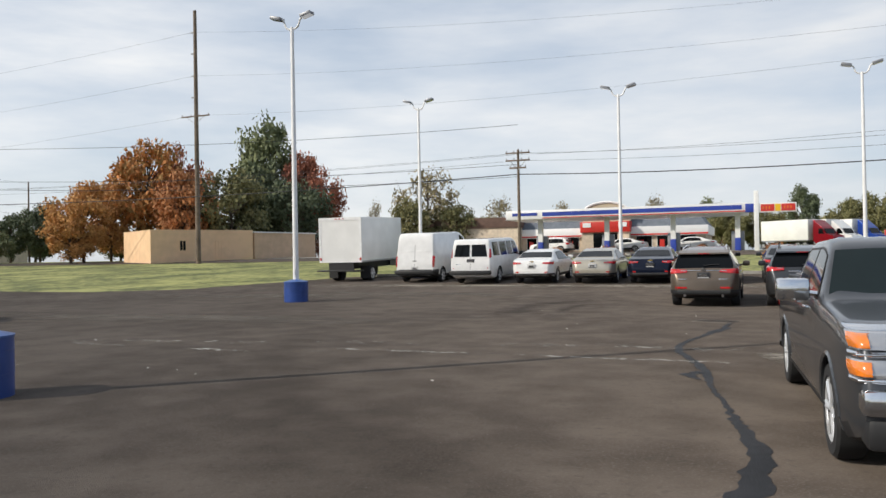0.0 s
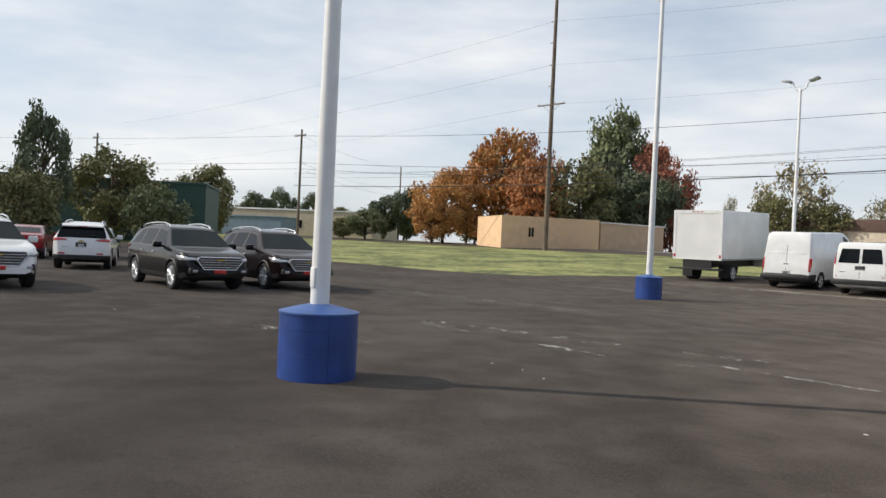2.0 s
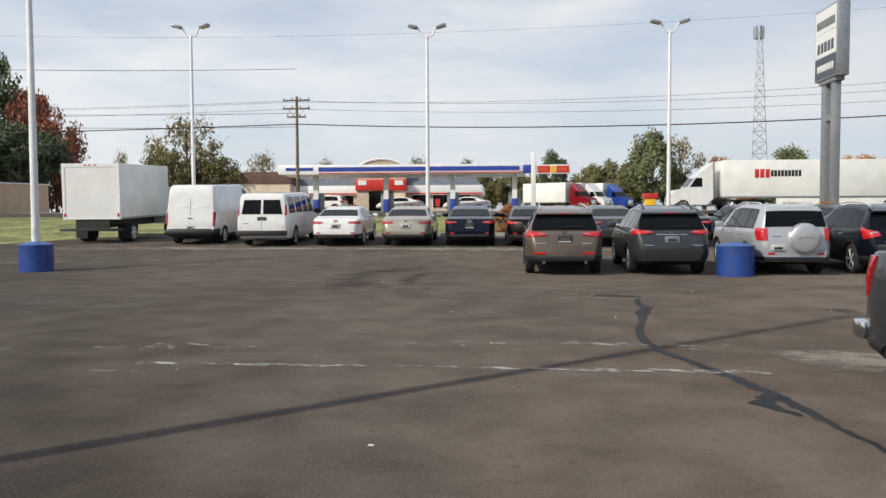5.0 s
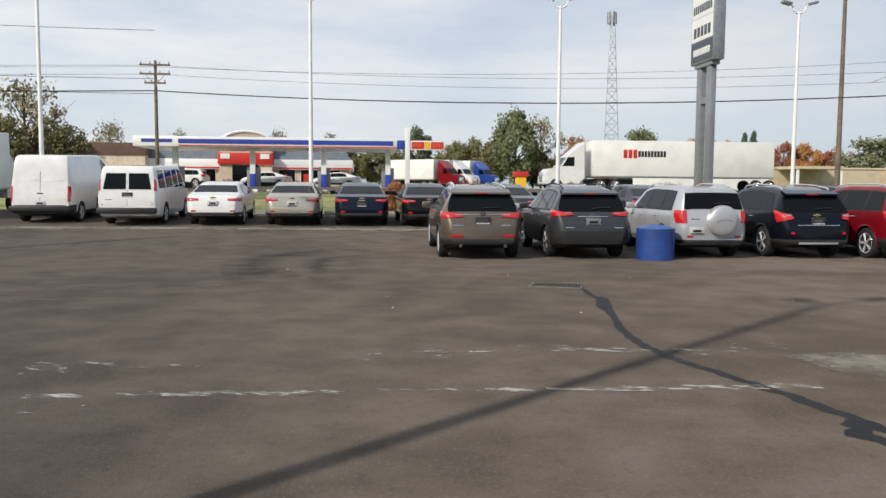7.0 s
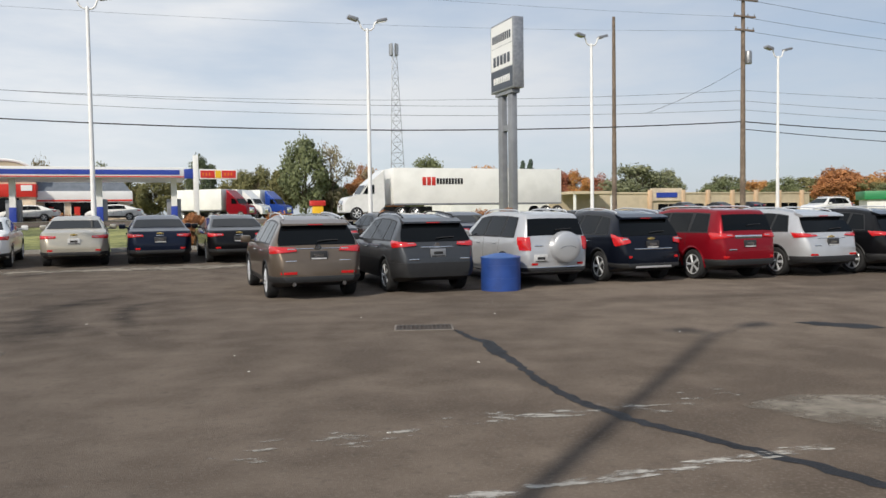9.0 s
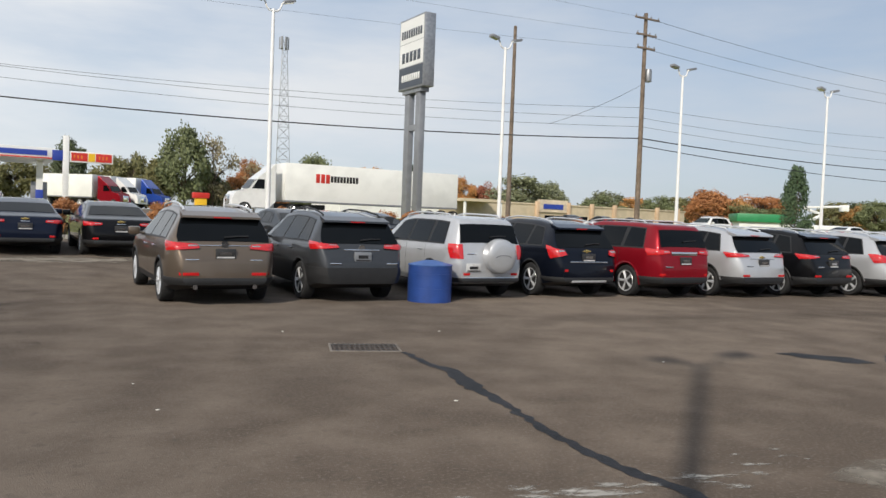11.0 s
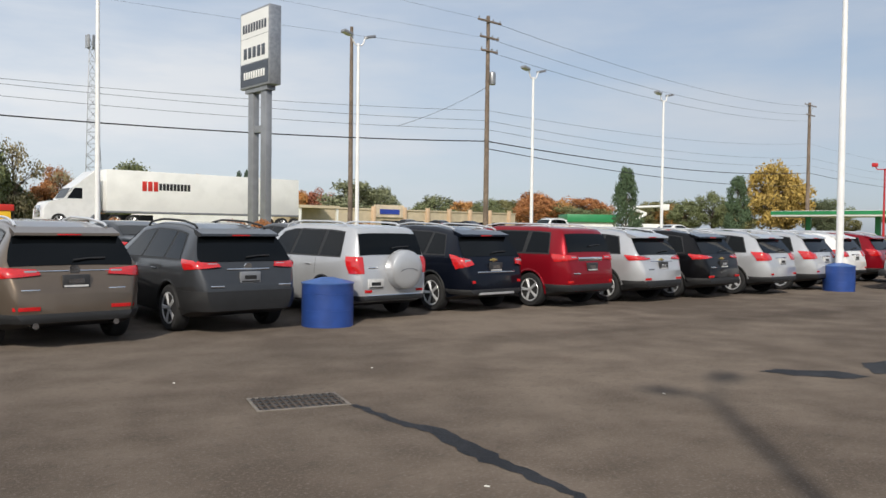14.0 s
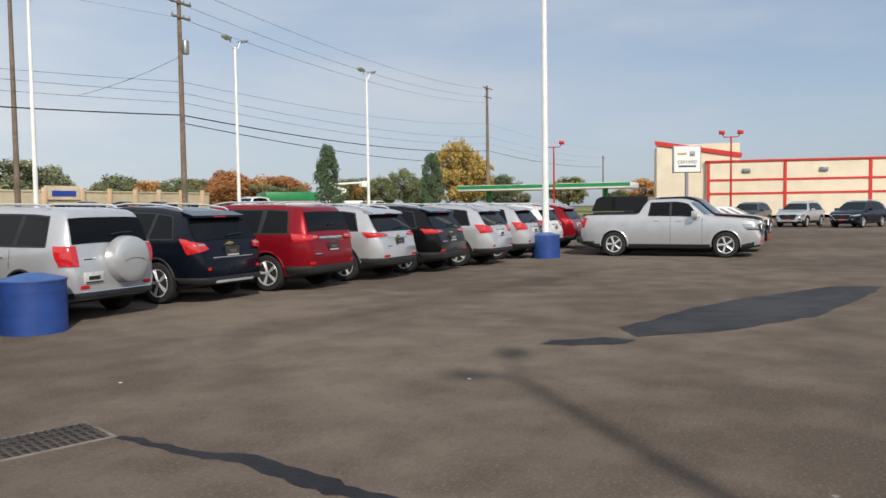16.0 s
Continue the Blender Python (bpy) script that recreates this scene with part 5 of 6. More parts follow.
# ---------------------------------------------------------------- dealer sign on two posts
sign = thing("pylon_sign", Matrix.Translation((9.35, 43.2, gz(9.35, 43.2))) @ pose(0, 0, 0, 0, 0, 17), "tall double-post sign with white panel over dark panel", "sign")
for y in (-0.58, 0.58):
    part("post", boxb(-0.16, 0.16, y - 0.24, y + 0.24, -0.2, 7.3, bevel=0.03), GREYPOST, sign)
part("tie_bar", boxb(-0.12, 0.12, -0.55, 0.55, 5.35, 5.65), GREYPOST, sign)
part("neck", boxb(-0.22, 0.22, -1.0, 1.0, 7.2, 7.45), GREYPOST, sign)
cab = part("cabinet", boxb(-0.30, 0.30, -1.35, 1.35, 7.4, 10.95, bevel=0.04), STEEL, sign)
for s in (1, -1):
    part("upper_face", boxb(s * 0.29, s * 0.312, -1.25, 1.25, 9.72, 10.85), SIGNW, cab)
    part("middle_face", boxb(s * 0.29, s * 0.312, -1.25, 1.25, 8.55, 9.69), SIGNW, cab)
    part("lower_face", boxb(s * 0.29, s * 0.312, -1.25, 1.25, 7.5, 8.5), SIGNB, cab)
    for zc, m, n, hw, hh in ((10.15, SIGNB, 9, 0.09, 0.2), (9.0, SIGNB, 5, 0.15, 0.25), (7.98, SIGNW, 9, 0.08, 0.17)):
        for i in range(n):
            y = (i - (n - 1) / 2) * hw * 2.75
            part("letter_block", boxb(s * 0.31, s * 0.325, y - hw, y + hw, zc - hh, zc + hh, bevel=0.01), m, cab)

# ---------------------------------------------------------------- filling station
fs = thing("station_canopy", Matrix.Translation(street(-3.8, 72.0, 1.55)) @ pose(0, 0, 0, 0, 0, 17), "long white forecourt canopy with blue and red stripes", "canopy")
part("deck", boxb(-11.1, 11.1, -4.0, 4.0, 3.35, 4.22, bevel=0.06), SIGNW, fs)
part("blue_stripe", boxb(-7.4, 10.6, -4.03, -3.99, 3.62, 4.0), BLUEP, fs)
part("red_stripe", boxb(-7.4, 11.0, -4.03, -3.99, 3.42, 3.50), REDP, fs)
part("lettering", boxb(-10.4, -7.9, -4.03, -3.99, 3.70, 3.98), BLUEP, fs)
for x in (-8.0, -1.5, 4.6, 10.2):
    part("column", boxb(x - 0.22, x + 0.22, -2.6, -2.2, 0, 3.36), WHITEP, fs)
    part("column_guard", boxb(x - 0.25, x + 0.25, -2.63, -2.17, 0, 1.15, bevel=0.02), BLUEP, fs)
    part("fuel_pump", boxb(x - 0.55, x + 0.55, -2.1, -1.4, 0, 1.75, bevel=0.05), GREYPOST, fs)
pr = thing("price_sign", Matrix.Translation(street(8.0, 67.5, 1.5)) @ pose(0, 0, 0, 0, 0, 17), "white post with red and yellow price panels", "sign")
part("post", boxb(-0.2, 0.2, -0.2, 0.2, -0.1, 5.2, bevel=0.02), POLE, pr)
pn = part("panel", boxb(0.2, 3.2, -0.12, 0.12, 3.3, 4.1, bevel=0.02), SIGNW, pr)
part("logo_block", boxb(-0.9, -0.2, -0.14, 0.1, 3.35, 4.1, bevel=0.02), BLUEP, pr)
part("red_panel", boxb(0.35, 1.45, -0.14, -0.11, 3.4, 4.0), REDP, pn)
part("yellow_panel", boxb(1.5, 1.95, -0.14, -0.11, 3.4, 4.0), YELLOWP, pn)
part("red_panel", boxb(2.0, 3.1, -0.14, -0.11, 3.4, 4.0), REDP, pn)
for x in (0.5, 0.75, 1.0, 2.2, 2.45, 2.7):
    part("digit_bar", boxb(x, x + 0.10, -0.15, -0.135, 3.58, 3.82), AMBER, pn)
shop = thing("station_shop", Matrix.Translation(street(-7.5, 86.0, 1.6)) @ pose(0, 0, 0, 0, 0, 17), "low brick shop with slate roof and red arched entrance", "shop building")
part("wall", boxb(-10.4, 10.4, -3.9, 8, 0, 2.2), BRICK, shop)
part("fascia", boxb(-10.7, 10.7, -4.3, 8.2, 1.72, 2.75, bevel=0.05), SIGNW, shop)
part("red_line", boxb(-10.7, 10.7, -4.33, -4.28, 1.80, 1.95), REDP, shop)
bm = bmesh.new()
a = [bm.verts.new(v) for v in ((-10.6, -4.2, 2.7), (10.6, -4.2, 2.7), (10.6, 8.1, 2.7), (-10.6, 8.1, 2.7))]
b = [bm.verts.new(v) for v in ((-9.6, -3.2, 4.1), (9.6, -3.2, 4.1), (9.6, 7.1, 4.1), (-9.6, 7.1, 4.1))]
for k in range(4):
    bm.faces.new((a[k], a[(k + 1) % 4], b[(k + 1) % 4], b[k]))
bm.faces.new(b)
part("roof", bm, SLATE, shop)
part("entrance_wall", boxb(-2.6, 2.6, -5.2, -3, 0, 3.0), BRICK, shop)
part("red_awning", boxb(-2.7, 2.7, -5.5, -3, 2.2, 3.35, bevel=0.05), REDP, shop)
for x in (-2.4, 1.5):
    part("sign_panel", boxb(x, x + 0.9, -5.56, -5.48, 2.75, 3.25), SIGNW, shop)
bm = bmesh.new()
arc = [(2.6 * math.cos(k), 4.0 + 1.5 * math.sin(k)) for k in np.linspace(0, math.pi, 16)]
a = [bm.verts.new((q[0], -4.6, q[1])) for q in arc] + [bm.verts.new((-2.6, -4.6, 3.3)), bm.verts.new((2.6, -4.6, 3.3))]
b = [bm.verts.new((v.co.x, -1.0, v.co.z)) for v in a]
for k in range(len(a)):
    bm.faces.new((a[k], a[(k + 1) % len(a)], b[(k + 1) % len(a)], b[k]))
bm.faces.new(a[::-1]); bm.faces.new(b)
part("arched_gable", bm, TANW, shop)
arch = bmesh.new()
path_tube(arch, [(q[0] * 1.05, -4.65, q[1] + 0.05) for q in arc], 0.14, 6)
part("arch_trim", arch, SIGNW, shop)
for x0, x1 in ((-9.2, -7.4), (-6.9, -5.2), (-4.6, -3.2), (3.2, 4.8), (5.4, 7.2), (7.8, 9.4)):
    w = part("window", boxb(x0, x1, -3.95, -3.88, 0.35, 1.7), TINT, shop)
    part("window_frame", boxb(x0 - 0.06, x1 + 0.06, -3.93, -3.89, 0.28, 1.76), WHITEP, w)
    part("poster", boxb(x0 + 0.25, x0 + 0.75, -3.97, -3.95, 0.5, 1.3), REDP, w)
part("glass_door", boxb(-1.3, 1.3, -5.25, -5.18, 0, 2.1), TINT, shop)


def lorry(m, cabcol, label, boxlen=13.5, letters=False):
    t = thing("semi_truck", m, label, "truck")
    part("trailer", boxb(4.0, 4.0 + boxlen, -1.28, 1.28, 1.15, 4.05, bevel=0.03), WHITEP, t)
    part("trailer_rail", boxb(4.0, 4.0 + boxlen, -1.29, 1.29, 1.12, 1.24), GREYPOST, t)
    bm = bmesh.new()
    prof = [(0.0, 0.55), (0.05, 1.25), (0.35, 1.75), (1.35, 1.95), (1.85, 2.75), (2.3, 3.1), (3.3, 3.95), (3.35, 1.0), (3.0, 0.9), (2.9, 0.55)]
    a = [bm.verts.new((q[0], -1.15, q[1])) for q in prof]
    b = [bm.verts.new((q[0], 1.15, q[1])) for q in prof]
    n = len(prof)
    for k in range(n):
        bm.faces.new((a[k], a[(k + 1) % n], b[(k + 1) % n], b[k]))
    bm.faces.new(a[::-1]); bm.faces.new(b)
    bmesh.ops.bevel(bm, geom=list(bm.edges), offset=0.06, segments=2, affect="EDGES")
    part("cab", bm, cabcol, t)
    part("chassis", boxb(2.5, 7.5, -0.45, 0.45, 0.6, 1.0), BLACKP, t)
    for s in (1, -1):
        bm = bmesh.new()
        bm.faces.new([bm.verts.new((x, s * 1.163, z)) for x, z in ((1.5, 2.0), (2.45, 2.0), (2.45, 2.7), (1.95, 2.7))])
        part("side_window", bm, TINT, t)
        part("step_tank", boxb(1.8, 3.2, s * 0.8, s * 1.12, 0.55, 0.95, bevel=0.05), STEEL, t)
    bm = bmesh.new()
    bm.faces.new([bm.verts.new(v) for v in ((1.37, -0.95, 2.03), (1.37, 0.95, 2.03), (1.80, 0.9, 2.70), (1.80, -0.9, 2.70))])
    part("windscreen", bm, TINT, t).location.x = -0.03
    part("grille", boxb(-0.03, 0.06, -0.55, 0.55, 0.75, 1.5, bevel=0.03), CHROME, t)
    ty, rm, ds = wheel_meshes(0.5, 0.3, 6)
    for x in (1.0, 4.6, 5.8, 2.6 + boxlen, 3.8 + boxlen - 0.1):
        for s in (1, -1):
            wh = new("wheel")
            wh.parent = t
            wh.matrix_basis = pose(x, s * 1.05, 0.5, 0, 0, 0 if s > 0 else 180)
            share("tyre", ty, wh); share("rim", rm, wh)
    if letters:
        for s in (1, -1):
            x = 6.4
            for m_, n, w, h in ((REDP, 3, 0.40, 0.34), (BLACKP, 9, 0.26, 0.24)):
                for i in range(n):
                    part("letter_block", boxb(x, x + w * 0.8, s * 1.279, s * 1.29, 3.0 - h, 3.0 + h, bevel=0.004), m_, t)
                    x += w
    return t


tp = street(18.4, 62.0)
lorry(Matrix.Translation((tp.x, tp.y, gz(tp.x, tp.y) + 0.01)) @ pose(0, 0, 0, 0, 0, 17), P_WHITE, "white semi truck with a long white trailer on the road", 15.0, True)
for (u, v), c, lab in zip(((18.2, 111), (20.6, 113), (24.0, 115)), (P_RED, P_WHITE, paint("truck_blue", (0.02, 0.06, 0.30), 0.2)), ("red-cabbed semi truck parked nose to street", "white-cabbed semi truck parked nose to street", "blue-cabbed semi truck parked nose to street")):
    q = street(u, v, 1.6)
    lorry(Matrix.Translation(q) @ pose(0, 0, 0, 0, 0, 155), c, lab, 8.0)
for u in (-12, -4, 3):
    q = street(u, 80)
    park(eqw if u < -10 else sw, q.x, q.y, 190)


# ---------------------------------------------------------------- other buildings
def building(name, p0, p1, depth, h, wallm, label, roofm=None, openings=(), roof_h=0.25, over=0.15, zbase=None):
    """A block whose front runs from p0 to p1; openings: (start, end, sill, head, material) along the front."""
    a, b = Vector((*p0, 0)), Vector((*p1, 0))
    ang = math.degrees(math.atan2(b.y - a.y, b.x - a.x))
    L = (b - a).length
    z = gz(*p0) if zbase is None else zbase
    t = thing(name, Matrix.Translation((a.x, a.y, z)) @ pose(0, 0, 0, 0, 0, ang), label, "building")
    part("wall", boxb(0, L, 0, depth, -0.5, h), wallm, t)
    part("roof", boxb(-over, L + over, -over, depth + over, h, h + roof_h, bevel=0.03), roofm or wallm, t)
    for x0, x1, z0, z1, m in openings:
        w = part("window" if z0 > 0.2 else "door", boxb(x0, x1, -0.03, 0.05, z0, z1), m, t)
        fr = bmesh.new()
        for q in ((x0 - 0.06, x1 + 0.06, z1, z1 + 0.07), (x0 - 0.06, x1 + 0.06, z0 - 0.07, z0), (x0 - 0.06, x0, z0, z1), (x1, x1 + 0.06, z0, z1), ((x0 + x1) / 2 - 0.03, (x0 + x1) / 2 + 0.03, z0, z1)):
            box(fr, q[0], q[1], -0.06, 0.02, q[2], q[3])
        part("frame", fr, wallm, w)
    return t


building("workshop", (-64.7, 40.8), (-62.2, 51.8), 9, 3.05, ORANGEW, "peach painted flat-roofed block workshop", None, ((3.05, 3.65, 0.95, 1.95, TINT), (7.0, 7.6, 0.02, 1.9, ORANGEW)), zbase=1.62, roof_h=0.08, over=0.02)
building("workshop", (-62.3, 52.1), (-63.8, 62.5), 7, 2.85, BROWNW, "tan block annexe with a pale flat roof", WHITEP, (), zbase=1.62, roof_h=0.14)
building("office", (-137, 27), (-119, 47.5), 14, 4.3, TANW, "long low tan office with dark windows", WHITEP, [(x, x + 1.7, 1.3, 2.7, TINT) for x in (12.5, 16.5, 20.2, 24.0)], zbase=1.6)
building("store", (-84, -14), (-76, 12), 12, 5.6, DGREEN, "large dark green metal-sided building behind trees", None, (), zbase=0.6)
building("shed", (-125, 22), (-117, 31), 6, 2.6, mat("blue_grey_metal", (0.20, 0.27, 0.32), 0.5, 0, 0.1, 1.0), "low blue-grey metal shed beside the office", None, (), zbase=1.6)
building("house", (-52, 68), (-40, 72), 8, 3.0, BRICK, "low house with a brown roof", BROWNR, (), zbase=1.6, roof_h=1.2)
gp = building("charity_store", (28.0, 120.5), (77, 135.5), 20, 3.1, TANW, "long tan strip store with pilasters and blue sign", None, [(x, x + 4.0, 0.02, 1.5, TINT) for x in (19.5, 24.5, 29.5, 34.5, 39.5, 44.5)], zbase=1.5)
for x in (17.5, 23.9, 28.9, 33.9, 38.9, 43.9, 49):
    part("pilaster", boxb(x, x + 0.6, -0.5, 0.0, 0, 3.7, bevel=0.04), BROWNW, gp)
part("sign_band", boxb(18.0, 24.0, -0.3, 0.0, 2.0, 4.0), BRICK, gp)
part("blue_sign", boxb(19.0, 23.0, -0.38, -0.3, 2.5, 3.3), BLUEP, gp)
part("pale_wing", boxb(-16.0, 0.0, 0.5, 12, 0, 3.4), WHITEP, gp)
part("porch_roof", boxb(1.0, 8.0, -5, 0, 3.0, 3.4), TANW, gp)
for x in (1.3, 7.6):
    part("porch_post", boxb(x, x + 0.3, -4.8, -4.5, 0, 3.0), SIGNW, gp)
rb = building("showroom", (83.3, 45.2), (110.0, -2.3), 20, 5.2, CREAMW, "cream metal building with red trim bands", REDP, (), zbase=0.8, roof_h=0.22)
part("tower", boxb(-5.2, 3.4, 0.5, 12, 0, 7.3), CREAMW, rb)
bm = bmesh.new()
prof = [(-5.4, 7.3), (-5.4, 7.75), (3.6, 6.2), (3.6, 5.75)]
a = [bm.verts.new((q[0], 0.3, q[1])) for q in prof]
b = [bm.verts.new((q[0], 0.5, q[1])) for q in prof]
for k in range(4):
    bm.faces.new((a[k], a[(k + 1) % 4], b[(k + 1) % 4], b[k]))
bm.faces.new(a[::-1])
bm.faces.new(b)
part("tower_cap", bm, REDP, rb)
for z in (1.75, 3.2):
    part("red_band", boxb(0.0, 54, -0.06, 0.0, z, z + 0.22), REDP, rb)
for x in (0.0, 7.7, 15.9, 24, 32, 40, 48):
    part("red_pilaster", boxb(x, x + 0.3, -0.09, 0.0, 0, 5.2), REDP, rb)
for x in (3.6, 11.2, 19.5):
    part("wall_lamp", boxb(x, x + 0.8, -0.25, 0.0, 4.1, 4.5, bevel=0.03), GREYPOST, rb)
cs = thing("dealer_sign", pose(65.7, 39.0, gz(65.7, 39.0), 0, 0, -47), "white square sign on a grey post", "sign")
part("post", boxb(-0.12, 0.12, -0.12, 0.12, -0.1, 4.6), GREYPOST, cs)
pn = part("panel", boxb(-1.20, 1.20, -0.16, 0.16, 4.3, 6.6, bevel=0.03), GREYPOST, cs)
part("face", boxb(-1.12, 1.12, -0.18, -0.15, 4.38, 6.52), SIGNW, pn)
part("badge_shape", boxb(-0.85, -0.1, -0.2, -0.17, 5.85, 6.03, bevel=0.01), GOLD, pn)
part("badge_shape", boxb(0.2, 0.65, -0.2, -0.17, 5.7, 6.15, bevel=0.01), CLEARL, pn)
text_mesh("CERTIFIED", 0.36, pn, pose(0, -0.185, 5.2, 90, 0, 0), SIGNB)
part("text_bar", boxb(-0.75, 0.75, -0.2, -0.17, 4.78, 4.92), SIGNB, pn)
bp = thing("station_canopy", pose(100, 78, gz(100, 78), 0, 0, -70), "green and white filling station canopy", "canopy")
part("deck", boxb(-13, 13, -4, 4, 3.2, 4.0, bevel=0.05), SIGNW, bp)
part("green_band", boxb(-13.05, 13.05, -4.05, -3.98, 3.45, 3.95), GREENP, bp)
for x in (-9, 0, 9):
    part("column", boxb(x - 0.3, x + 0.3, -1, -0.4, 0, 3.2), GREENP, bp)


def red_lamp(x, y, top):
    t = thing("lamp_post", pose(x, y, gz(x, y), 0, 0, -60), "red lamp post with two red floodlights", "lamp post", "red lamp posts")
    h = top - gz(x, y)
    part("post", tube(bmesh.new(), (0, 0, -0.1), (0, 0, h), 0.11, 0.07), REDPOST, t)
    for s in (1, -1):
        part("arm", path_tube(bmesh.new(), [(0, 0, h - 0.05), (s * 0.6, 0, h - 0.05), (s * 0.75, 0, h + 0.2)], 0.05, 6), REDPOST, t)
        part("floodlight", boxb(s * 0.55, s * 1.05, -0.2, 0.2, h + 0.2, h + 0.55, bevel=0.05), REDPOST, t)


red_lamp(68.0, 54.4, 7.6)
red_lamp(72.3, 37.9, 7.7)

# lattice tower far off
tw = thing("lattice_tower", pose(7.5, 304, 1.6), "tall grey steel lattice radio tower", "tower")
bm = bmesh.new()
Ht = 64.0
legs = [[Vector((c * (4.2 - 3.2 * z / Ht), s * (4.2 - 3.2 * z / Ht), z)) for z in np.linspace(0, Ht, 17)] for c, s in ((1, 0), (-0.5, 0.87), (-0.5, -0.87))]
for lg in legs:
    path_tube(bm, lg, 0.11, 5)
part("leg", bm, STEEL, tw)
bm = bmesh.new()
for i in range(16):
    for k in range(3):
        tube(bm, legs[k][i], legs[(k + 1) % 3][i + 1], 0.055, seg=4)
        tube(bm, legs[(k + 1) % 3][i], legs[k][i + 1], 0.055, seg=4)
        tube(bm, legs[k][i], legs[(k + 1) % 3][i], 0.055, seg=4)
part("lattice", bm, STEEL, tw)
for a in range(6):
    part("antenna", boxb(1.4, 1.8, -0.4, 0.4, Ht - 3.5, Ht + 0.8), GREYPOST, tw).matrix_basis = pose(0, 0, 0, 0, 0, a * 60)

# ---------------------------------------------------------------- trees
LEAF = {
    "dk": ((0.032, 0.042, 0.020), (0.058, 0.072, 0.032)), "gr": ((0.048, 0.060, 0.026), (0.10, 0.112, 0.045)), "ol": ((0.05, 0.055, 0.02), (0.12, 0.105, 0.035)),
    "or": ((0.19, 0.085, 0.025), (0.32, 0.17, 0.05)), "ru": ((0.14, 0.055, 0.018), (0.24, 0.10, 0.03)), "rd": ((0.11, 0.035, 0.02), (0.20, 0.065, 0.03)),
    "mx": ((0.07, 0.07, 0.018), (0.30, 0.11, 0.025)), "ye": ((0.16, 0.11, 0.025), (0.28, 0.19, 0.04)), "br": ((0.10, 0.085, 0.05), (0.17, 0.14, 0.07)), "gg": ((0.07, 0.08, 0.045), (0.13, 0.135, 0.07)),
    "pi": ((0.018, 0.032, 0.022), (0.035, 0.055, 0.035)), "cy": ((0.016, 0.035, 0.016), (0.04, 0.065, 0.025)),
}


def leaf_mat(k):
    lo, hi = LEAF[k]
    m = bpy.data.materials.new("leaves_" + k)
    m.use_nodes = True
    nt = m.node_tree
    b = nt.nodes["Principled BSDF"]
    geo = nt.nodes.new("ShaderNodeNewGeometry")
    oi = nt.nodes.new("ShaderNodeObjectInfo")
    ad = nt.nodes.new("ShaderNodeMath")
    ad.operation = "MULTIPLY_ADD"
    ad.inputs[1].default_value = 0.75
    r = nt.nodes.new("ShaderNodeValToRGB")
    r.color_ramp.elements[0].color, r.color_ramp.elements[1].color = (*[c * 1.9 + 0.018 for c in lo], 1), (*[c * 1.9 + 0.018 for c in hi], 1)
    ms = nt.nodes.new("ShaderNodeMath")
    ms.operation = "MULTIPLY"
    ms.inputs[1].default_value = 0.25
    nt.links.new(oi.outputs["Random"], ms.inputs[0])
    nt.links.new(geo.outputs["Random Per Island"], ad.inputs[0])
    nt.links.new(ms.outputs[0], ad.inputs[2])
    nt.links.new(ad.outputs[0], r.inputs["Fac"])
    nt.links.new(r.outputs["Color"], b.inputs["Base Color"])
    b.inputs["Roughness"].default_value = 0.8
    return m


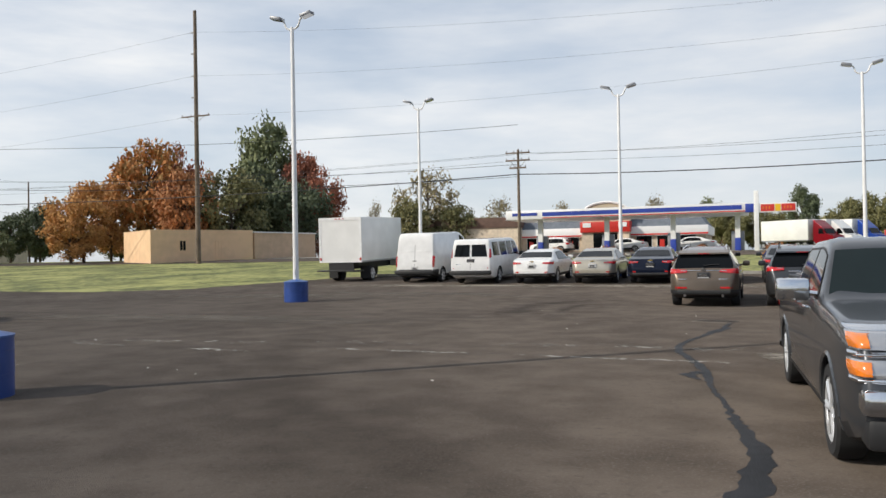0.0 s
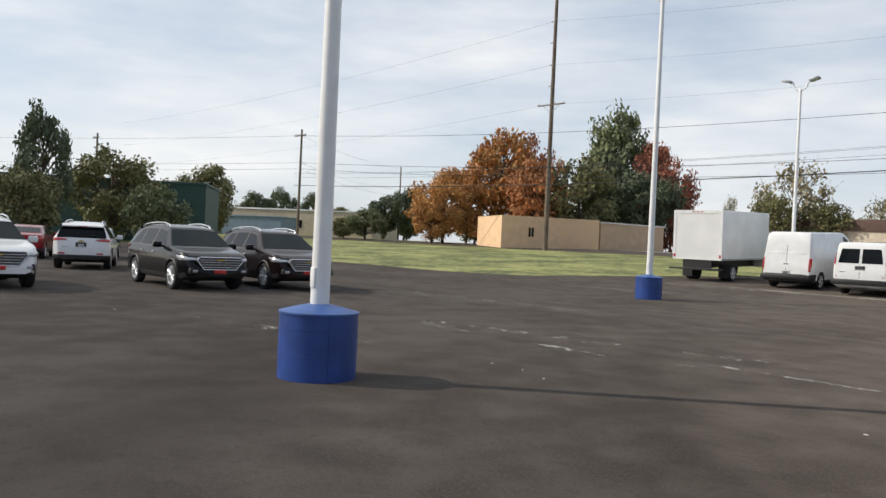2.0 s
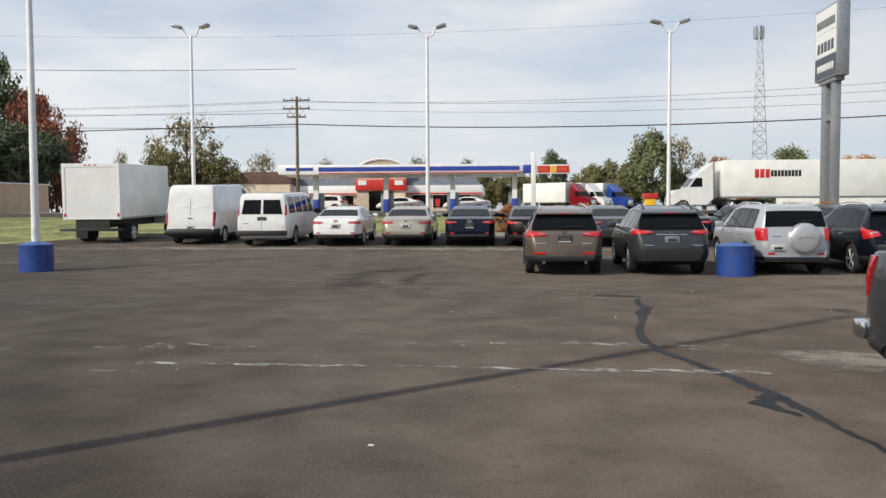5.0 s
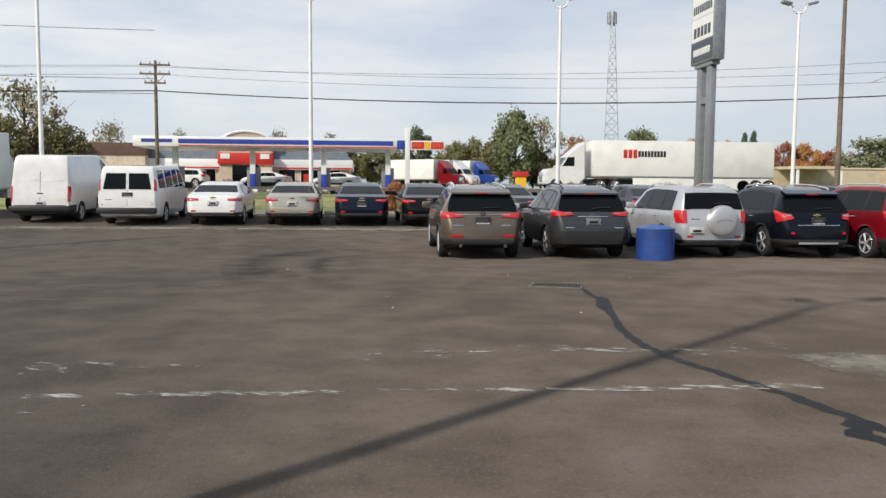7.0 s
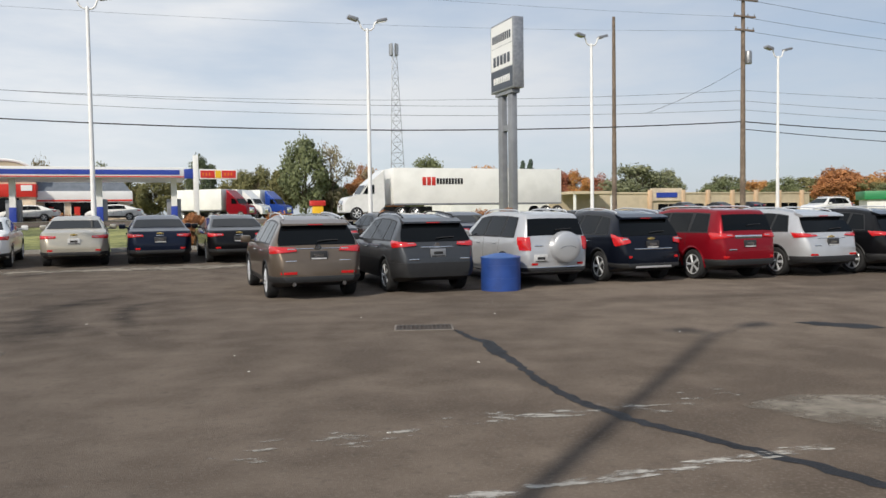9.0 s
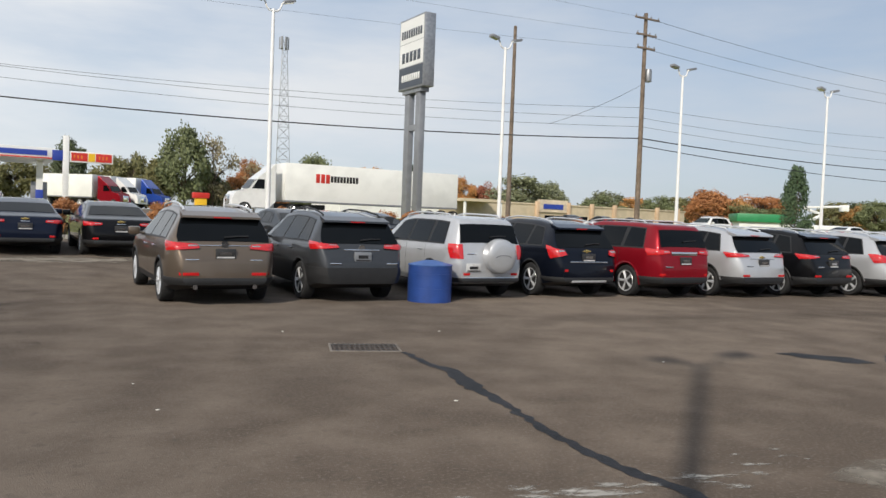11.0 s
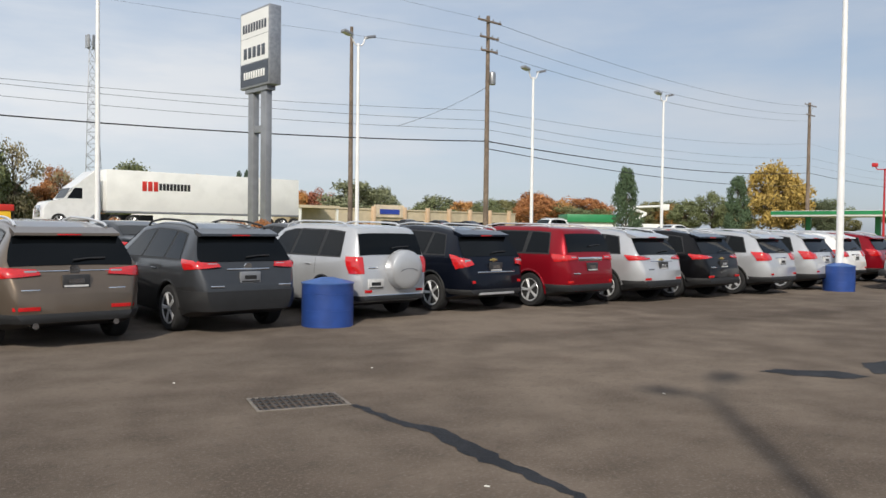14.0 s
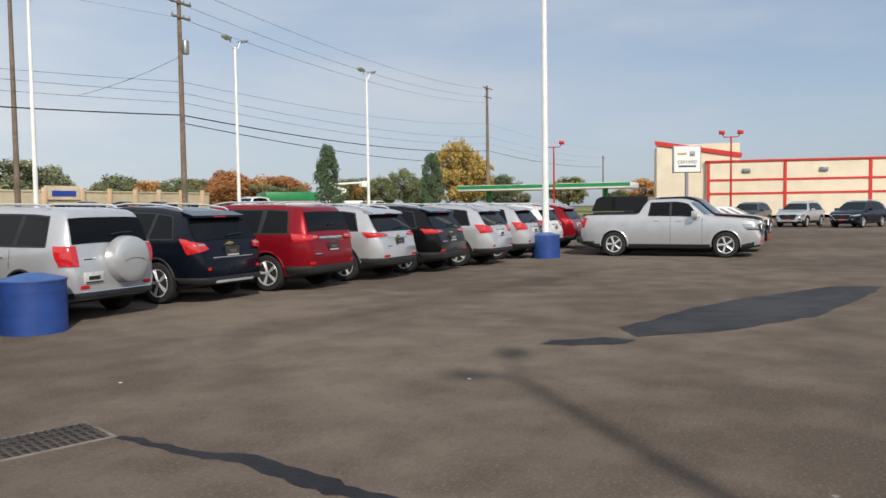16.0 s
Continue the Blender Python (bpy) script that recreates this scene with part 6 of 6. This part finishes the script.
def tree_proto(k, seed):
    """A tree one metre tall and one metre wide: trunk, limbs and a crown of separate leaf sprays."""
    R = np.random.RandomState(seed)
    t = thing("tree", Matrix.Identity(4), "tree", "tree")
    tall = k in ("cy", "pi")
    sparse = k == "br"
    bm = bmesh.new()
    tube(bm, (0, 0, -0.03), (0.01, 0, 0.32), 0.026, 0.018, 7)
    tube(bm, (0.01, 0, 0.32), (0, 0.01, 0.86), 0.018, 0.004, 6)
    clumps = []
    n = 56 if not sparse else 36
    for i in range(n):
        if tall:
            z = R.uniform(0.08, 0.97)
            rad = 0.5 * (1 - z) ** (0.8 if k == "pi" else 0.45) * R.uniform(0.4, 1.0)
            a = R.uniform(0, 6.28)
            c = np.array([rad * math.cos(a), rad * math.sin(a), z])
            s = 0.10 + 0.08 * (1 - z)
        else:
            d = R.normal(size=3)
            d /= np.linalg.norm(d)
            f = R.uniform(0.45, 1.0) ** 0.6
            lump = 1 + 0.22 * math.sin(3 * math.atan2(d[1], d[0]) + seed) * (1 - abs(d[2]))
            c = np.array([0.42 * d[0] * f * lump, 0.42 * d[1] * f * lump, 0.52 + (0.40 if d[2] > 0 else 0.44) * d[2] * f])
            if c[2] < 0.45:
                c[:2] *= 0.9
            s = R.uniform(0.09, 0.17)
        clumps.append((c, s))
        z0 = max(0.15, min(0.8, c[2] - 0.22))
        tube(bm, (0.005, 0, z0), c, 0.008, 0.002, 4, caps=False)
        if sparse:
            for _ in range(5):
                e = c + R.normal(size=3) * 0.09
                tube(bm, c * 0.85 + np.array([0, 0, 0.02]), e, 0.003, 0.001, 3, caps=False)
    part("trunk", bm, BARK, t)
    V, F = [], []
    per = 130 if not sparse else 40
    for c, s in clumps:
        for _ in range(per):
            d = R.normal(size=3)
            d /= np.linalg.norm(d) + 1e-6
            p = c + d * s * R.uniform(0.35, 1.05) * np.array([1, 1, 0.85])
            a = R.normal(size=3) * 0.6 + d * 0.2
            a /= np.linalg.norm(a)
            b = np.cross(a, d + R.normal(size=3) * 0.4)
            b /= np.linalg.norm(b) + 1e-6
            h = R.uniform(0.012, 0.027)
            i = len(V)
            V += [tuple(p - a * h), tuple(p + b * h * 0.7), tuple(p + a * h * 1.2), tuple(p - b * h * 0.7)]
            F.append((i, i + 1, i + 2, i + 3))
    me = bpy.data.meshes.new("crown")
    me.from_pydata(V, [], F)
    me.materials.append(leaf_mat(k))
    share("crown", me, t)
    return t


NAMES = {"dk": "dark green broadleaf tree", "gr": "green broadleaf tree with a full crown", "ol": "olive green tree thinning in autumn", "or": "bright orange autumn maple tree", "ru": "rust brown autumn tree", "rd": "deep red autumn tree", "mx": "green tree turning orange at the top", "ye": "yellowing autumn tree", "br": "nearly bare tree with few leaves", "gg": "grey-green spreading tree", "pi": "dark pointed conifer tree", "cy": "narrow dark green columnar tree"}
PROTO = {}
TREES = (
    "-60,-3,10.6,3.9,dk -49,-4,5.1,4.3,ol -50,4,4.5,3.5,gr -74,3,8.9,7.0,ol -95,16,9.3,5.7,ol -108,14,8.5,5.5,ol -193,45,10.7,8.6,dk -189,51,11.6,7.1,dk -186,58,11.1,7.1,dk "
    "-103,43,6.9,4.3,dk -101,46,8.3,5.1,dk -95,37,4.2,4.7,gr -81,42,9.4,6.4,or -80,40,6.1,5.6,or -84,47,10.1,5.3,or -82,51,15.4,8.6,mx -85,57,15.1,6.3,rd -74,51,11.2,6.7,ru "
    "-73,57,11.3,8.2,ol -83,71,19.7,9.9,gr -77,72,14.7,6.3,rd -74,73,12.5,5.8,rd -81,67,14.0,8.0,dk -73,67,11.0,8.3,dk -101,36,3.0,4.1,ol -91,102,10.8,3.0,br -51,69,10.5,7.1,br "
    "-51,66,6.8,4.4,ol -48,70,6.3,5.1,ol -78,123,11.6,6.4,br -63,96,5.9,6.0,ol -93,173,13.4,5.7,br -74,186,14.9,7.1,br -63,193,12.8,8.6,gr -36,175,13.9,6.1,dk -55,186,10.1,8.1,ol "
    "-50,190,10.1,8.1,ol -45,193,9.4,8.1,ol -13,165,15.7,9.1,gr -8,169,15.3,8.3,br -24,175,11.1,7.3,ol -18,170,10.1,7.1,ol -30,186,8.6,7.7,ol -36,196,7.8,8.1,ol -4,179,8.0,6.3,ru "
    "-0,179,11.4,5.0,br 16,223,15.2,7.9,gr 33,231,14.0,8.2,or 40,201,12.8,4.3,pi 53,230,12.6,8.2,rd 59,229,12.4,8.2,mx 66,229,11.4,8.2,rd 67,199,12.1,15.7,gg 78,208,11.4,9.0,gg "
    "101,226,9.0,11.5,gr 111,225,8.8,9.9,or 114,215,9.1,9.4,gr 130,214,11.3,12.6,ru 138,213,8.8,11.0,ol 126,224,7.0,9.9,ol -20,165,6.4,6.9,ol -7,174,6.6,7.3,ol -10,174,7.9,7.3,dk "
    "14,203,14.1,10.9,gr -2,219,13.9,7.1,ru 27,209,12.4,8.6,or 34,207,11.9,8.6,or 21,211,8.6,7.1,or -9,216,7.5,8.4,ol 5,211,6.5,7.0,ru 37,195,12.1,4.1,pi 109,181,9.9,10.0,ru "
    "115,179,8.0,10.0,or -33,208,11.9,9.0,ol 116,168,5.1,8.1,gr 49,67,6.4,2.7,cy 58,62,5.8,2.4,cy 104,100,11.6,7.4,ye 108,100,10.0,7.5,ye 99,114,5.5,6.0,gr 103,112,7.0,6.0,gr "
    "100,125,5.8,6.4,ol 88,131,4.2,5.4,gr 92,129,4.4,5.4,ol 112,96,5.8,3.7,dk 92,152,7.8,9.7,ru 96,149,6.0,6.1,ol 103,123,5.3,6.4,mx 134,86,3.7,4.3,dk 137,112,3.7,4.9,ol "
)
trng = random.Random(11)
for item in "".join(TREES).split():
    x, y, h, w, k = item.split(",")
    x, y, h, w = float(x), float(y), float(h), float(w)
    v = trng.randrange(2)
    m = pose(x, y, gz(x, y) - 0.03, 0, 0, trng.uniform(0, 360))
    if (k, v) not in PROTO:
        PROTO[(k, v)] = tree_proto(k, 7 + 13 * len(PROTO))
        t = PROTO[(k, v)]
        t.matrix_basis = m
        tagged(t, NAMES[k] + " beyond the lot", "tree", "trees round the lot")
    else:
        t = copy_thing(PROTO[(k, v)], m)
    t.scale = (w * 1.25, w * 1.25, h * 1.05)
# closing belt of far woodland
for i in range(70):
    a = radians(-60 + i * 5.2)
    d = trng.uniform(230, 290)
    k = trng.choice(("ol", "gr", "dk", "ol", "ru", "gg", "or"))
    src = PROTO.get((k, 0)) or PROTO.get((k, 1))
    x, y = d * math.sin(a) + 5, d * math.cos(a)
    t = copy_thing(src, pose(x, y, gz(x, y), 0, 0, trng.uniform(0, 360)))
    t.scale = (19, 19, trng.uniform(9, 12))
# shrubs on the grass strip
shrub = tree_proto("ru", 501)
tagged(shrub, "low autumn shrub in the grass strip", "shrub", "shrubs on the grass strip")
spots = [(-4.6, 34.4), (-1.8, 34.6), (1.0, 34.4), (5.6, 34.6), (9.0, 34.6), (13.5, 34.4), (18.2, 34.5), (20.6, 36.5), (24.5, 34.4), (29.0, 34.6)]
for i, (u, v) in enumerate(spots):
    p = street(u, v)
    m = pose(p.x, p.y, gz(p.x, p.y) - 0.3, 0, 0, i * 77)
    t = shrub if i == 0 else copy_thing(shrub, m)
    t.matrix_basis = m
    t.scale = (1.7, 1.7, 1.75)


# ---------------------------------------------------------------- small far things
building("shed", (64.6, 99.3), (70.8, 96.9), 5, 1.3, WHITEP, "small white shed with a green roof", GREENP, (), roof_h=1.1, over=0.4)
lift = thing("boom_lift", pose(61.0, 79.2, gz(61.0, 79.2), 0, 0, -20), "white folded boom lift beyond the street", "boom lift")
part("base", boxb(-2.2, 2.2, -1.0, 1.0, 0.3, 1.3, bevel=0.1), WHITEP, lift)
part("lower_boom", tube(bmesh.new(), (-1.6, 0, 1.3), (0.4, 0, 2.5), 0.16, seg=8), WHITEP, lift)
part("upper_boom", tube(bmesh.new(), (0.4, 0, 2.5), (-1.8, 0, 3.2), 0.14, seg=8), WHITEP, lift)
part("jib", tube(bmesh.new(), (-1.8, 0, 3.2), (2.4, 0, 3.4), 0.12, seg=8), WHITEP, lift)
part("bucket", boxb(2.2, 3.0, -0.4, 0.4, 2.9, 3.6, bevel=0.05), WHITEP, lift)
ys = thing("roadside_sign", pose(-3.4, 77.9, gz(-3.4, 77.9), 0, 0, 17), "yellow roadside box with a red top", "sign")
part("box", boxb(-0.5, 0.5, -0.3, 0.3, 0, 1.1, bevel=0.04), YELLOWP, ys)
part("top", boxb(-0.7, 0.7, -0.4, 0.4, 1.1, 1.6, bevel=0.04), REDP, ys)
fo = thing("board_sign", pose(10.3, 48.6, gz(10.3, 48.6), 0, 0, 17), "small white board with red letters on the grass", "sign")
part("board", boxb(-0.55, 0.55, -0.03, 0.03, 0.5, 1.0, bevel=0.01), SIGNW, fo)
for x in (-0.4, 0.4):
    part("leg", boxb(x - 0.03, x + 0.03, -0.02, 0.02, -0.1, 0.5), POLE, fo)
text_mesh("FOR", 0.36, fo, pose(-0.1, -0.045, 0.75, 90, 0, 0), REDP)
for k, (x, y, hd, c) in enumerate(((42.0, 68.0, 200, eqw), (53.0, 66.0, 15, sw), (46.0, 112.0, 100, ss), (52.0, 114.0, 100, sb), (58.0, 116.0, 100, sn))):
    park(c, x, y, hd)
